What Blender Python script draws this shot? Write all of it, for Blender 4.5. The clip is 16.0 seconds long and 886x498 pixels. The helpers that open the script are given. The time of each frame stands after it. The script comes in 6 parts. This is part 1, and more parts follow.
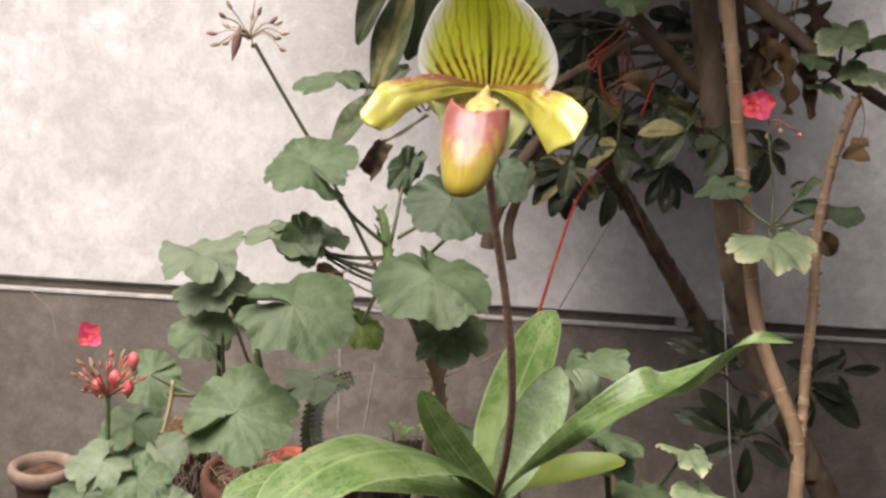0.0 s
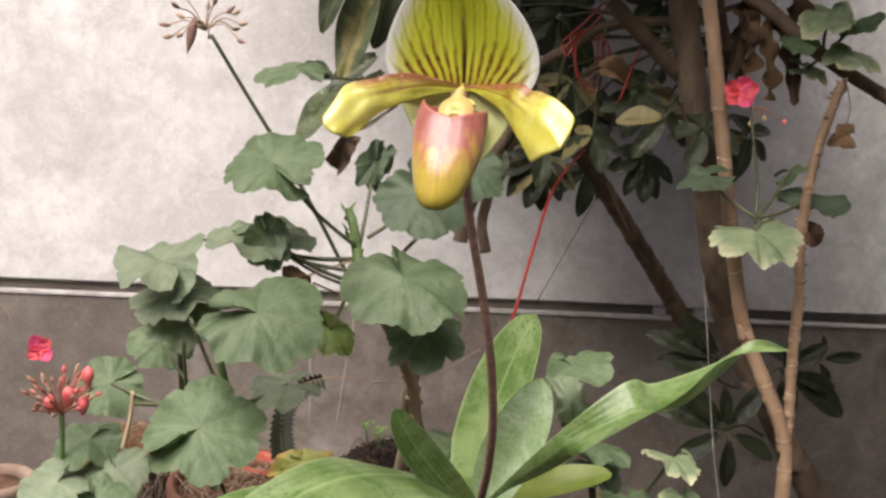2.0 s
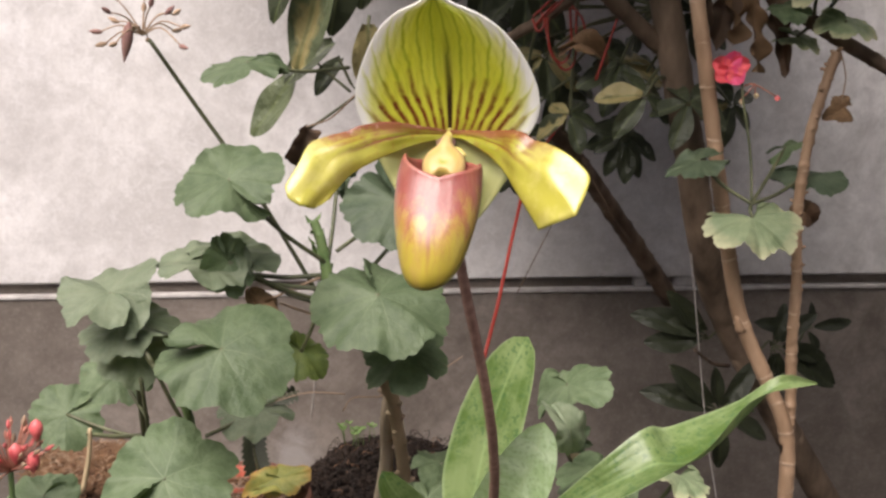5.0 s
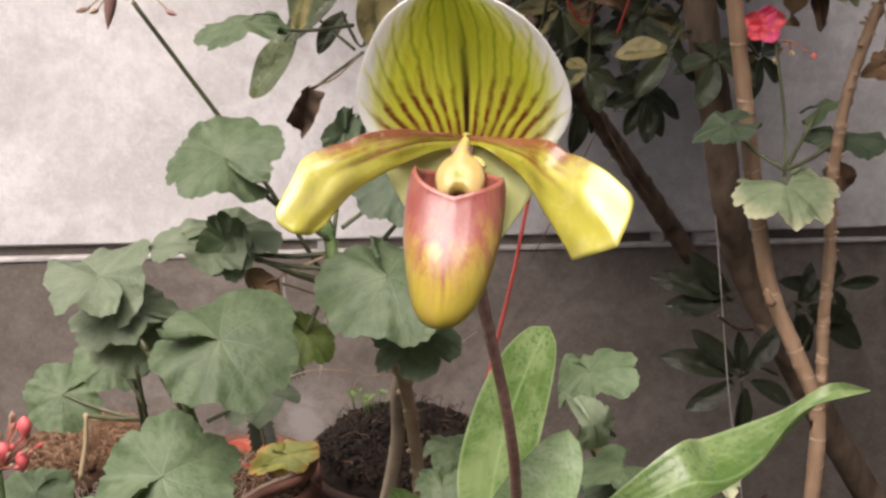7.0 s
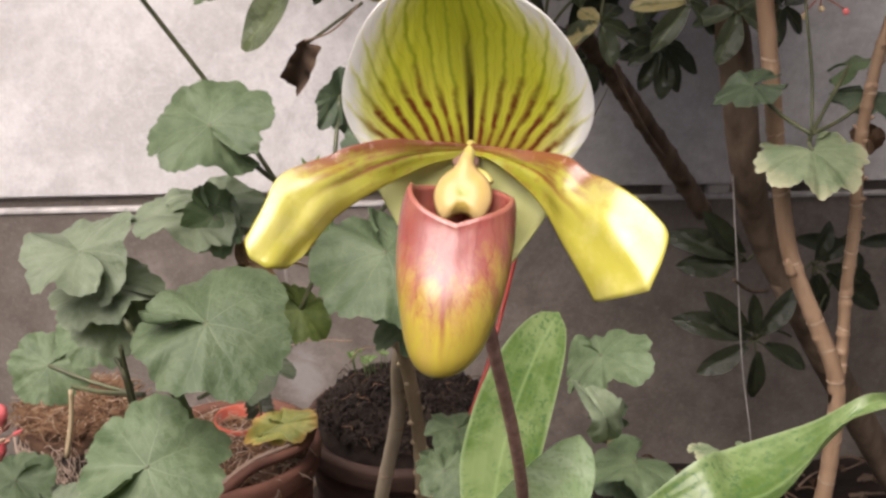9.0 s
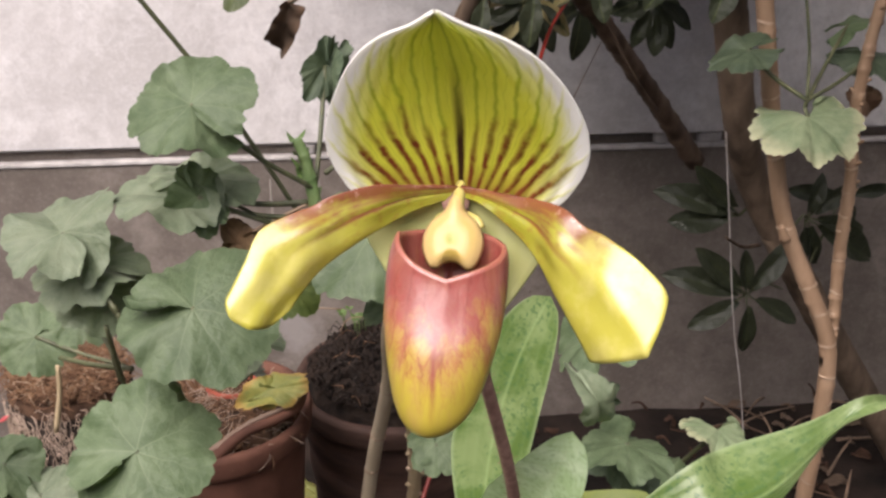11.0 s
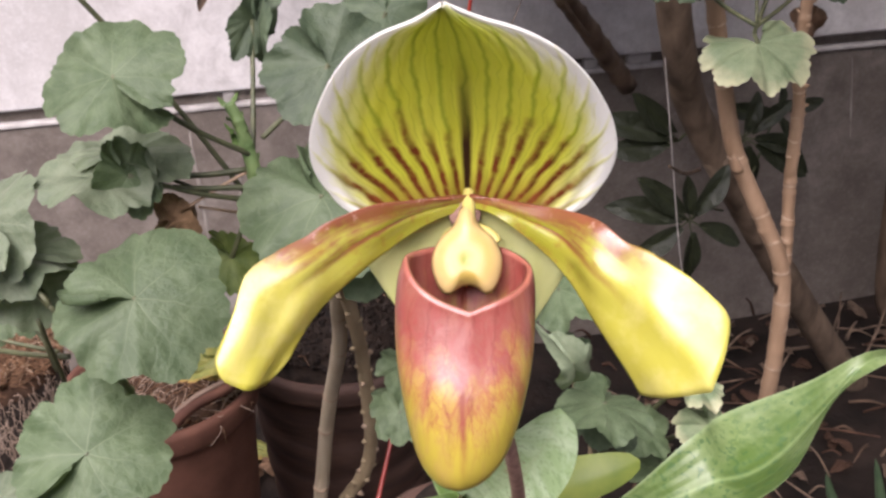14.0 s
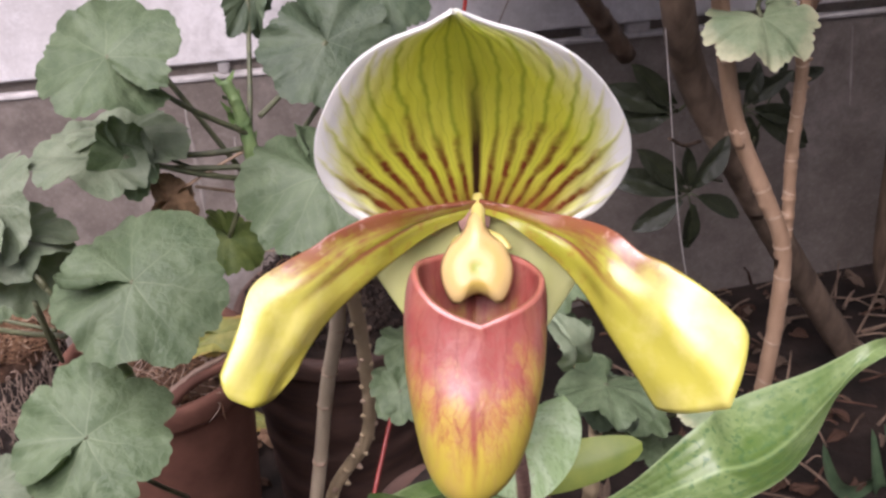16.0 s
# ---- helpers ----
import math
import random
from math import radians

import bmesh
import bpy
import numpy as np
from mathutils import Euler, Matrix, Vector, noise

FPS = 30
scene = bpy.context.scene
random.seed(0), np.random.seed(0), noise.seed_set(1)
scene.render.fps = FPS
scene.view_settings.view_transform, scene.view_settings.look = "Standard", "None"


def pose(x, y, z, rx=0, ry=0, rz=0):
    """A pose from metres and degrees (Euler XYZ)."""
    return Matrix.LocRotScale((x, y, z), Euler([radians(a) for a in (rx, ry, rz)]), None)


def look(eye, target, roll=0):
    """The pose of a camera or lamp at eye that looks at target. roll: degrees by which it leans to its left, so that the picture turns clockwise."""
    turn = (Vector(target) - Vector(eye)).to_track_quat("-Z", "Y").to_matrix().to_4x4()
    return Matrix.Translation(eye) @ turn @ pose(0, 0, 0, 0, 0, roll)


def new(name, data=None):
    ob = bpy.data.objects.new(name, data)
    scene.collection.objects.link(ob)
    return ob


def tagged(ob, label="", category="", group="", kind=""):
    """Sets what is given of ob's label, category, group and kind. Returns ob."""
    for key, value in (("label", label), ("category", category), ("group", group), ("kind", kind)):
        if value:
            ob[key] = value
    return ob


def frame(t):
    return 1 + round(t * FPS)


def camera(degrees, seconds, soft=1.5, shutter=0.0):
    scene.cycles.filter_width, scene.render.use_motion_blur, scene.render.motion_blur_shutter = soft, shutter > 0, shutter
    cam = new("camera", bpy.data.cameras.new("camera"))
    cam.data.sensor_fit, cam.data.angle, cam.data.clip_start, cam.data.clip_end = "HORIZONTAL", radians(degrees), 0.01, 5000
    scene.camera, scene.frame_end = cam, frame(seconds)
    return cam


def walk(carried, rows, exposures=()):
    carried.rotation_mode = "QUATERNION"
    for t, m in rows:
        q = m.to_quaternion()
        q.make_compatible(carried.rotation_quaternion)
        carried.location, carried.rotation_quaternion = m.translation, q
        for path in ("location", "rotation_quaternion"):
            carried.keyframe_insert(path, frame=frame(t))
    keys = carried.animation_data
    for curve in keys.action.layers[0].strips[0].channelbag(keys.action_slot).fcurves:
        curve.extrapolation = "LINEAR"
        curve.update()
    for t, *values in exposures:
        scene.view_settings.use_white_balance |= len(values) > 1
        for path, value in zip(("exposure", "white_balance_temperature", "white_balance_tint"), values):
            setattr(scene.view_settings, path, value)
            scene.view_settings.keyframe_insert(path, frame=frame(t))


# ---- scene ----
cam = camera(46, 16.0, soft=2.7)


def key(t, eye, target, roll=0):
    return t, look(eye, target, roll)


PATH = [
    key(0, (-0.0230, -0.4748, 0.6387), (-0.0089, 0.0160, 0.5444), 3.94),
    key(0.5, (-0.0224, -0.4655, 0.6381), (-0.0057, 0.0250, 0.5426), 3.78),
    key(1, (-0.0217, -0.4551, 0.6378), (-0.0016, 0.0350, 0.5407), 3.56),
    key(1.5, (-0.0242, -0.4433, 0.6399), (0.0009, 0.0461, 0.5403), 3.49),
    key(2, (-0.0237, -0.4323, 0.6451), (0.0048, 0.0562, 0.5425), 3.29),
    key(2.5, (-0.0237, -0.4212, 0.6449), (0.0083, 0.0671, 0.5421), 2.97),
    key(3, (-0.0258, -0.4078, 0.6514), (0.0112, 0.0792, 0.5442), 2.65),
    key(3.5, (-0.0271, -0.3958, 0.6577), (0.0141, 0.0898, 0.5460), 2.38),
    key(6, (-0.0319, -0.3317, 0.6859), (0.0143, 0.1457, 0.5447), 0.17),
    key(6.5, (-0.0299, -0.3185, 0.6890), (0.0142, 0.1567, 0.5400), 0.21),
    key(7, (-0.0279, -0.3055, 0.6882), (0.0141, 0.1674, 0.5314), 0.26),
    key(7.5, (-0.0263, -0.2909, 0.6891), (0.0145, 0.1789, 0.5231), 0.24),
    key(8, (-0.0236, -0.2796, 0.6923), (0.0152, 0.1874, 0.5179), 0.23),
    key(8.5, (-0.0234, -0.2673, 0.6928), (0.0156, 0.1977, 0.5133), 0.34),
    key(9, (-0.0226, -0.2578, 0.6973), (0.0164, 0.2044, 0.5106), 0.37),
    key(11.5, (-0.0207, -0.2287, 0.7211), (0.0257, 0.2154, 0.4960), -0.16),
    key(12, (-0.0254, -0.2186, 0.7210), (0.0287, 0.2214, 0.4899), -0.45),
    key(12.5, (-0.0267, -0.2117, 0.7224), (0.0333, 0.2245, 0.4855), -0.71),
    key(13, (-0.0279, -0.2061, 0.7220), (0.0384, 0.2268, 0.4807), -1.20),
    key(13.5, (-0.0330, -0.2000, 0.7220), (0.0410, 0.2291, 0.4762), -1.38),
    key(14, (-0.0353, -0.1960, 0.7236), (0.0427, 0.2293, 0.4727), -1.59),
    key(14.5, (-0.0365, -0.1932, 0.7252), (0.0433, 0.2293, 0.4698), -1.57),
    key(15, (-0.0364, -0.1901, 0.7287), (0.0428, 0.2291, 0.4679), -1.52),
    key(15.5, (-0.0351, -0.1881, 0.7286), (0.0427, 0.2297, 0.4651), -1.69),
    key(16, (-0.0361, -0.1862, 0.7284), (0.0421, 0.2300, 0.4625), -1.63),
]
walk(cam, PATH, [(0, 0.94, 6450, 15), (7, 0.83, 6450, 19), (12, 0.87, 6270, 21), (13.4, 0.95, 6180, 23), (14.5, 1.02, 6040, 26), (15.5, 0.94, 5960, 28), (16, 0.92, 5930, 29)])

# ---- world, sun ----
world = bpy.data.worlds.new("world")
scene.world = world
world.use_nodes = True
wn = world.node_tree.nodes
sky = wn.new("ShaderNodeTexSky")
sky.sky_type, sky.sun_disc = "NISHITA", False
sky.sun_elevation, sky.sun_rotation = radians(56), radians(215)
sky.air_density, sky.dust_density, sky.ozone_density = 0.75, 4.5, 0.4
world.node_tree.links.new(sky.outputs[0], wn["Background"].inputs[0])
wn["Background"].inputs[1].default_value = 0.105
sun = new("sun", bpy.data.lights.new("sun", "SUN"))
sun.data.energy, sun.data.angle, sun.data.color = 3.5, radians(55), (1.0, 0.95, 0.87)
sun.matrix_world = look((-1.5, -2.3, 4.2), (0, 0, 0))

# ---- materials ----


class Mat:
    """A node material with short calls for its nodes."""

    def __init__(self, name, rough=0.5, spec=0.5):
        self.m = bpy.data.materials.new(name)
        self.m.use_nodes = True
        self.t = self.m.node_tree
        self.b = self.t.nodes["Principled BSDF"]
        self.b.inputs["Roughness"].default_value = rough
        self.b.inputs["Specular IOR Level"].default_value = spec

    def node(self, kind, **put):
        n = self.t.nodes.new("ShaderNode" + kind)
        for k, v in put.items():
            self.put(n.inputs[int(k[1:])] if k[0] == "i" and k[1:].isdigit() else n.inputs[k], v)
        return n

    def put(self, socket, v):
        if isinstance(v, bpy.types.NodeSocket):
            self.t.links.new(v, socket)
        elif isinstance(v, tuple) and len(v) == 3 and socket.type == "RGBA":
            socket.default_value = (*v, 1)
        else:
            socket.default_value = v

    def math(self, op, a, b=0.0, clamp=False):
        n = self.node("Math", i0=a, i1=b)
        n.operation, n.use_clamp = op, clamp
        return n.outputs[0]

    def coord(self, which="Object"):
        return self.node("TexCoord").outputs[which]

    def xyz(self, v):
        return self.node("SeparateXYZ", i0=v).outputs

    def noise(self, scale, detail=4.0, v=None, rough=0.55, distort=0.0):
        n = self.node("TexNoise", Scale=scale, Detail=detail, Roughness=rough, Distortion=distort)
        self.put(n.inputs["Vector"], v if v is not None else self.coord())
        return n.outputs[0]

    def ramp(self, fac, lo, hi, a=0.0, b=1.0):
        n = self.node("MapRange", Value=fac)
        n.inputs[1].default_value, n.inputs[2].default_value = lo, hi
        n.inputs[3].default_value, n.inputs[4].default_value = a, b
        return n.outputs[0]

    def mix(self, f, a, b, kind="MIX"):
        n = self.t.nodes.new("ShaderNodeMix")
        n.data_type, n.blend_type = "RGBA", kind
        self.put(n.inputs[0], f)
        self.put(n.inputs[6], a)
        self.put(n.inputs[7], b)
        return n.outputs[2]

    def stretch(self, v, s):
        return self.node("Mapping", i0=v, i3=s).outputs[0]

    def color(self, c):
        self.put(self.b.inputs["Base Color"], c)
        return self

    def rough(self, r):
        self.put(self.b.inputs["Roughness"], r)
        return self

    def bump(self, h, strength, dist=0.002):
        n = self.node("Bump", Strength=strength, Distance=dist, Height=h)
        self.put(self.b.inputs["Normal"], n.outputs[0])
        return self

    def see_through(self, share, color):
        """Light that passes a thin leaf."""
        tr = self.node("BsdfTranslucent", Color=color)
        n = self.node("MixShader", i0=share, i1=self.b.outputs[0], i2=tr.outputs[0])
        self.t.links.new(n.outputs[0], self.t.nodes["Material Output"].inputs[0])
        return self

    def random(self):
        return self.node("ObjectInfo").outputs["Random"]


def geranium_green(name, deep, pale, vein, edge=None):
    m = Mat(name, 0.56, 0.35)
    p = m.coord()
    x, y, z = m.xyz(p)
    r = m.node("VectorMath", i0=m.node("CombineXYZ", i0=x, i1=y, i2=0.0).outputs[0])
    r.operation = "LENGTH"
    r = r.outputs["Value"]
    bend = m.math("MULTIPLY", m.math("SUBTRACT", m.noise(2.4, 3, p), 0.5), 0.42)
    ang = m.math("DIVIDE", m.math("ADD", m.math("ARCTAN2", y, x), bend), radians(49))
    off = m.math("ABSOLUTE", m.math("SUBTRACT", m.math("FRACT", m.math("ADD", ang, 10.5)), 0.5))
    # main veins from the stalk, side veins that leave them at a slant
    main = m.math("MULTIPLY", m.ramp(m.math("MULTIPLY", off, m.math("ADD", r, 0.04)), 0.003, 0.018, 0.5, 0), m.ramp(r, 0.1, 0.95, 1, 0.2))
    slant = m.math("SUBTRACT", m.math("MULTIPLY", r, 5.2), m.math("MULTIPLY", m.math("MULTIPLY", off, r), 6.0))
    slant = m.math("ADD", slant, m.math("MULTIPLY", m.noise(5, 3, p), 0.9))
    near = m.math("ABSOLUTE", m.math("SUBTRACT", m.math("FRACT", slant), 0.5))
    side = m.math("MULTIPLY", m.ramp(near, 0.015, 0.09, 0.2, 0), m.ramp(r, 0.2, 0.45))
    veins = m.math("MAXIMUM", main, side)
    c = m.mix(m.ramp(m.noise(2.2, 5, p), 0.35, 0.68), deep, pale)
    c = m.mix(m.ramp(m.noise(9, 5, p, 0.65), 0.42, 0.70, 0, 0.25), c, tuple(v * 0.72 for v in deep))
    dusty = m.math("MULTIPLY", m.ramp(m.noise(4.5, 6, p, 0.6), 0.46, 0.74), m.ramp(m.noise(40, 3, p), 0.3, 0.7, 0.5, 1))
    c = m.mix(m.math("MULTIPLY", dusty, 0.16), c, tuple(v * 1.35 + 0.05 for v in pale))
    if edge:
        c = m.mix(m.ramp(m.math("ADD", r, m.math("MULTIPLY", m.noise(4, 3, p), 0.4)), 0.95, 1.25), c, edge)
    c = m.mix(veins, c, vein)
    specks = m.ramp(m.noise(30, 3, p), 0.72, 0.77, 0, 0.3)
    c = m.mix(specks, c, tuple(v * 1.5 + 0.03 for v in pale))
    tone = m.ramp(m.random(), 0, 1, 0.82, 1.14)
    c = m.mix(1.0, c, m.node("CombineXYZ", i0=tone, i1=tone, i2=tone).outputs[0], "MULTIPLY")
    m.color(c).bump(m.math("ADD", m.math("MULTIPLY", veins, -0.9), m.math("ADD", m.math("MULTIPLY", m.noise(6, 3, p), 0.8), m.math("MULTIPLY", m.noise(12, 2, p), 0.1))), 0.16, 0.06)
    m.see_through(0.2, m.mix(1.0, c, (1.0, 1.15, 0.5), "MULTIPLY"))
    return m.m


G_LEAF = geranium_green("geranium_leaf", (0.072, 0.110, 0.050), (0.138, 0.186, 0.098), (0.205, 0.25, 0.15))
G_DARK = geranium_green("geranium_leaf_dark", (0.050, 0.076, 0.042), (0.092, 0.124, 0.070), (0.13, 0.165, 0.10))
G_YELLOW = geranium_green("geranium_leaf_yellowing", (0.16, 0.19, 0.05), (0.28, 0.27, 0.07), (0.33, 0.30, 0.1), (0.38, 0.22, 0.06))
G_LIME = geranium_green("geranium_leaf_young", (0.085, 0.135, 0.028), (0.165, 0.21, 0.05), (0.2, 0.25, 0.08))
G_DUSTY = geranium_green("geranium_leaf_dusty", (0.135, 0.176, 0.104), (0.212, 0.252, 0.162), (0.285, 0.32, 0.215))
G_RIM = geranium_green("geranium_leaf_pale_rim", (0.14, 0.195, 0.10), (0.26, 0.315, 0.18), (0.33, 0.38, 0.23), (0.42, 0.42, 0.26))


def plain(name, a, b, scale=60, rough=0.6, spec=0.4, bump=0.3, dist=0.001, stretch=(1, 1, 1), thin=0.0):
    m = Mat(name, rough, spec)
    v = m.stretch(m.coord("Object"), stretch)
    n1, n2 = m.noise(scale, 5, v), m.noise(scale * 0.17, 3, v)
    c = m.mix(m.ramp(n1, 0.32, 0.7), a, b)
    c = m.mix(m.math("MULTIPLY", m.ramp(n2, 0.4, 0.7), 0.45), c, tuple(0.6 * v for v in a))
    m.color(c).bump(n1, bump, dist)
    if thin:
        m.see_through(thin, c)
    return m.m


STEM_GREEN = plain("green_stem", (0.10, 0.17, 0.06), (0.17, 0.24, 0.09), 90, 0.5)
PETIOLE = plain("petiole", (0.065, 0.075, 0.038), (0.12, 0.125, 0.06), 120, 0.5)
STEM_TAN = plain("tan_stem", (0.215, 0.136, 0.078), (0.35, 0.238, 0.150), 60, 0.65, stretch=(1, 1, 0.3))
STEM_PALE = plain("pale_stem", (0.40, 0.33, 0.22), (0.54, 0.46, 0.33), 60, 0.65, stretch=(1, 1, 0.3))
STEM_OLIVE = plain("olive_stem", (0.34, 0.262, 0.15), (0.50, 0.40, 0.245), 60, 0.65, stretch=(1, 1, 0.3))
BARK = plain("tree_bark", (0.075, 0.053, 0.034), (0.25, 0.18, 0.12), 45, 0.8, bump=0.7, dist=0.003, stretch=(1, 1, 0.35))
BARK_DARK = plain("dark_branch_bark", (0.085, 0.058, 0.038), (0.23, 0.16, 0.105), 55, 0.8, bump=0.7, dist=0.003, stretch=(1, 1, 0.35))
DRY = plain("dry_leaf", (0.13, 0.075, 0.045), (0.30, 0.18, 0.10), 30, 0.8, bump=0.6, thin=0.12)
DRY_BROWN = plain("dead_leaf_brown", (0.06, 0.038, 0.022), (0.16, 0.10, 0.06), 30, 0.8, bump=0.6, thin=0.1)
DRY_RED = plain("dry_leaf_russet", (0.14, 0.085, 0.042), (0.33, 0.205, 0.105), 30, 0.8, bump=0.6, thin=0.12)
DRY_STALK = plain("dry_stalk", (0.28, 0.19, 0.12), (0.42, 0.31, 0.21), 80, 0.8)
DRY_BUD = plain("dry_bud", (0.20, 0.10, 0.09), (0.34, 0.2, 0.16), 80, 0.8)
PINK = plain("pink_petal", (0.80, 0.07, 0.19), (0.88, 0.18, 0.33), 90, 0.5, thin=0.35)
PINK_RED = plain("coral_petal", (0.84, 0.09, 0.11), (0.90, 0.2, 0.22), 90, 0.5, thin=0.35)
PINK_BUD = plain("coral_bud", (0.62, 0.09, 0.10), (0.75, 0.22, 0.2), 120, 0.5)
RED_STALK = plain("red_stalk", (0.34, 0.13, 0.09), (0.46, 0.22, 0.15), 90, 0.6)
RED_CORD = plain("red_plastic_cord", (0.21, 0.020, 0.012), (0.35, 0.042, 0.026), 40, 0.35, 0.5, 0.1)
WHITE_STRING = plain("white_string", (0.36, 0.33, 0.30), (0.48, 0.45, 0.42), 200, 0.8)
TERRACOTTA = plain("terracotta", (0.082, 0.036, 0.024), (0.165, 0.076, 0.050), 25, 0.8, 0.25, 0.4, 0.002)
CLAY_DARK = plain("weathered_dark_clay", (0.042, 0.024, 0.018), (0.095, 0.053, 0.038), 22, 0.75, 0.3, 0.5, 0.003, (1, 1, 4))
SCAR = plain("leaf_scar", (0.31, 0.22, 0.14), (0.45, 0.34, 0.24), 90, 0.7)
CLAY_TAN = plain("tan_clay", (0.17, 0.118, 0.088), (0.29, 0.212, 0.162), 40, 0.85, 0.2, 0.4, 0.001)
RED_PLASTIC = plain("red_plastic", (0.40, 0.085, 0.055), (0.52, 0.14, 0.09), 20, 0.4)
SOIL = plain("potting_soil", (0.008, 0.006, 0.005), (0.036, 0.024, 0.017), 70, 0.95, 0.2, 0.9, 0.006)
COIR = plain("coir_fibre", (0.13, 0.07, 0.04), (0.30, 0.18, 0.10), 110, 0.95, 0.2, 0.9, 0.004)
COIR_DARK = plain("coir_base", (0.035, 0.02, 0.013), (0.11, 0.062, 0.036), 90, 0.95, 0.2, 0.9, 0.005)
ROOT_DARK = plain("dark_root_mat", (0.018, 0.014, 0.012), (0.07, 0.055, 0.045), 90, 0.95, 0.2, 0.9, 0.004)
ROOT_PALE = plain("pale_root", (0.30, 0.22, 0.16), (0.46, 0.36, 0.28), 90, 0.8)
EARTH = plain("earth", (0.009, 0.007, 0.0055), (0.032, 0.022, 0.017), 18, 0.95, 0.2, 0.9, 0.01)
LITTER = plain("leaf_litter", (0.034, 0.019, 0.012), (0.105, 0.058, 0.036), 40, 0.9, 0.2, 0.5)
MOSS = plain("seedling_green", (0.07, 0.13, 0.03), (0.14, 0.22, 0.06), 60, 0.6)


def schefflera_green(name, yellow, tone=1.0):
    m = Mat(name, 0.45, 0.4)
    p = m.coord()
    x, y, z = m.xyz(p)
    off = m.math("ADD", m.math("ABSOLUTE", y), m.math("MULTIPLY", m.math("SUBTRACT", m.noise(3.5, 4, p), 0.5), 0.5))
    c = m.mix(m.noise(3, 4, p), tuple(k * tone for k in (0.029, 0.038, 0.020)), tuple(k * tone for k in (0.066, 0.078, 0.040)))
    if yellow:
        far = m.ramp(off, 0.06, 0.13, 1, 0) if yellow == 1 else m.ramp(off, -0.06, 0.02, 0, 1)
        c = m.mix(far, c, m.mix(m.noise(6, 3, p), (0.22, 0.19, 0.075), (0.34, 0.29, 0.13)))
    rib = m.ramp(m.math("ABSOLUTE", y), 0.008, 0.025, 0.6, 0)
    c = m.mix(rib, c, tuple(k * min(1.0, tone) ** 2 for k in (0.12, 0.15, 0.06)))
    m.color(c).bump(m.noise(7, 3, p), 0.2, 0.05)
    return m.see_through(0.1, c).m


S_GREEN = schefflera_green("umbrella_leaf", 0)
S_CENTRE = schefflera_green("umbrella_leaf_yellow_centre", 1)
S_EDGE = schefflera_green("umbrella_leaf_yellow_edge", 2)
# darkened copy of umbrella_leaf: the sprouts' shade is put into its colour
S_DARKENED = schefflera_green("umbrella_leaf_darkened", 0, 0.55)
S_OLIVE = schefflera_green("umbrella_leaf_fading", 1, 2.1)
S_DULL = schefflera_green("umbrella_leaf_dull", 0, 2.0)


def concrete(name, a, b, pale, vein_share, scale, splash=None):
    m = Mat(name, 0.85, 0.25)
    p = m.coord("Object")
    big, mid, fine = m.noise(2.2 * scale, 4, p), m.noise(11 * scale, 6, p, 0.65, 0.6), m.noise(160, 5, p, 0.7)
    c = m.mix(m.ramp(mid, 0.38, 0.60), a, b)
    c = m.mix(m.math("MULTIPLY", m.ramp(big, 0.42, 0.66), 0.6), c, tuple(0.74 * v for v in a))
    cloud = m.noise(42 * scale, 6, p, 0.65, 0.4)
    c = m.mix(m.ramp(cloud, 0.42, 0.66, 0, 0.6), c, tuple(0.80 * v for v in a))
    # crazed pale lines of lime at two sizes
    warp = m.node("VectorMath", i0=m.node("TexNoise", Scale=20.0, Detail=8.0, Vector=p).outputs["Color"], i1=(0.10, 0.10, 0.10), i2=p)
    warp.operation = "MULTIPLY_ADD"
    for size, wide, share in ((24.0, 0.12, 0.75), (60.0, 0.16, 0.8)):
        vor = m.node("TexVoronoi", Scale=size * scale, Vector=warp.outputs[0])
        vor.feature = "DISTANCE_TO_EDGE"
        lines = m.math("MULTIPLY", m.ramp(vor.outputs["Distance"], 0.0, wide, 1, 0), m.ramp(m.noise(7 * scale + size * 0.1, 4, p), 0.42, 0.66))
        lines = m.math("MULTIPLY", lines, m.ramp(m.noise(65, 5, p, 0.7), 0.36, 0.58))
        c = m.mix(m.math("MULTIPLY", lines, vein_share * share), c, pale)
    blot = m.math("MULTIPLY", m.ramp(m.noise(16 * scale, 5, p, 0.7, 0.8), 0.56, 0.72), m.ramp(m.noise(90, 4, p), 0.35, 0.6))
    c = m.mix(m.math("MULTIPLY", blot, vein_share), c, pale)
    grain = m.noise(230, 4, p, 0.7)
    c = m.mix(m.ramp(grain, 0.52, 0.70, 0, 0.22), c, tuple(0.72 * v for v in a))
    c = m.mix(m.ramp(grain, 0.48, 0.32, 0, 0.18), c, pale)
    pits = m.ramp(m.noise(75, 2, p), 0.72, 0.8)
    c = m.mix(m.math("MULTIPLY", pits, 0.25), c, tuple(0.5 * v for v in a))
    if splash:
        # a dried spatter of lime
        q = m.node("VectorMath", i0=p, i1=splash[0])
        q.operation = "SUBTRACT"
        q = m.node("VectorMath", i0=m.stretch(q.outputs[0], splash[1]))
        q.operation = "LENGTH"
        far = m.math("ADD", q.outputs["Value"], m.math("MULTIPLY", m.math("SUBTRACT", m.noise(24, 5, p, 0.7, 1.2), 0.5), 1.5))
        c = m.mix(m.ramp(far, 0.35, 1.0, 0.75, 0), c, pale)
    m.color(c).bump(m.math("ADD", m.math("MULTIPLY", fine, 0.5), m.math("SUBTRACT", mid, pits)), 0.35, 0.002)
    return m.m


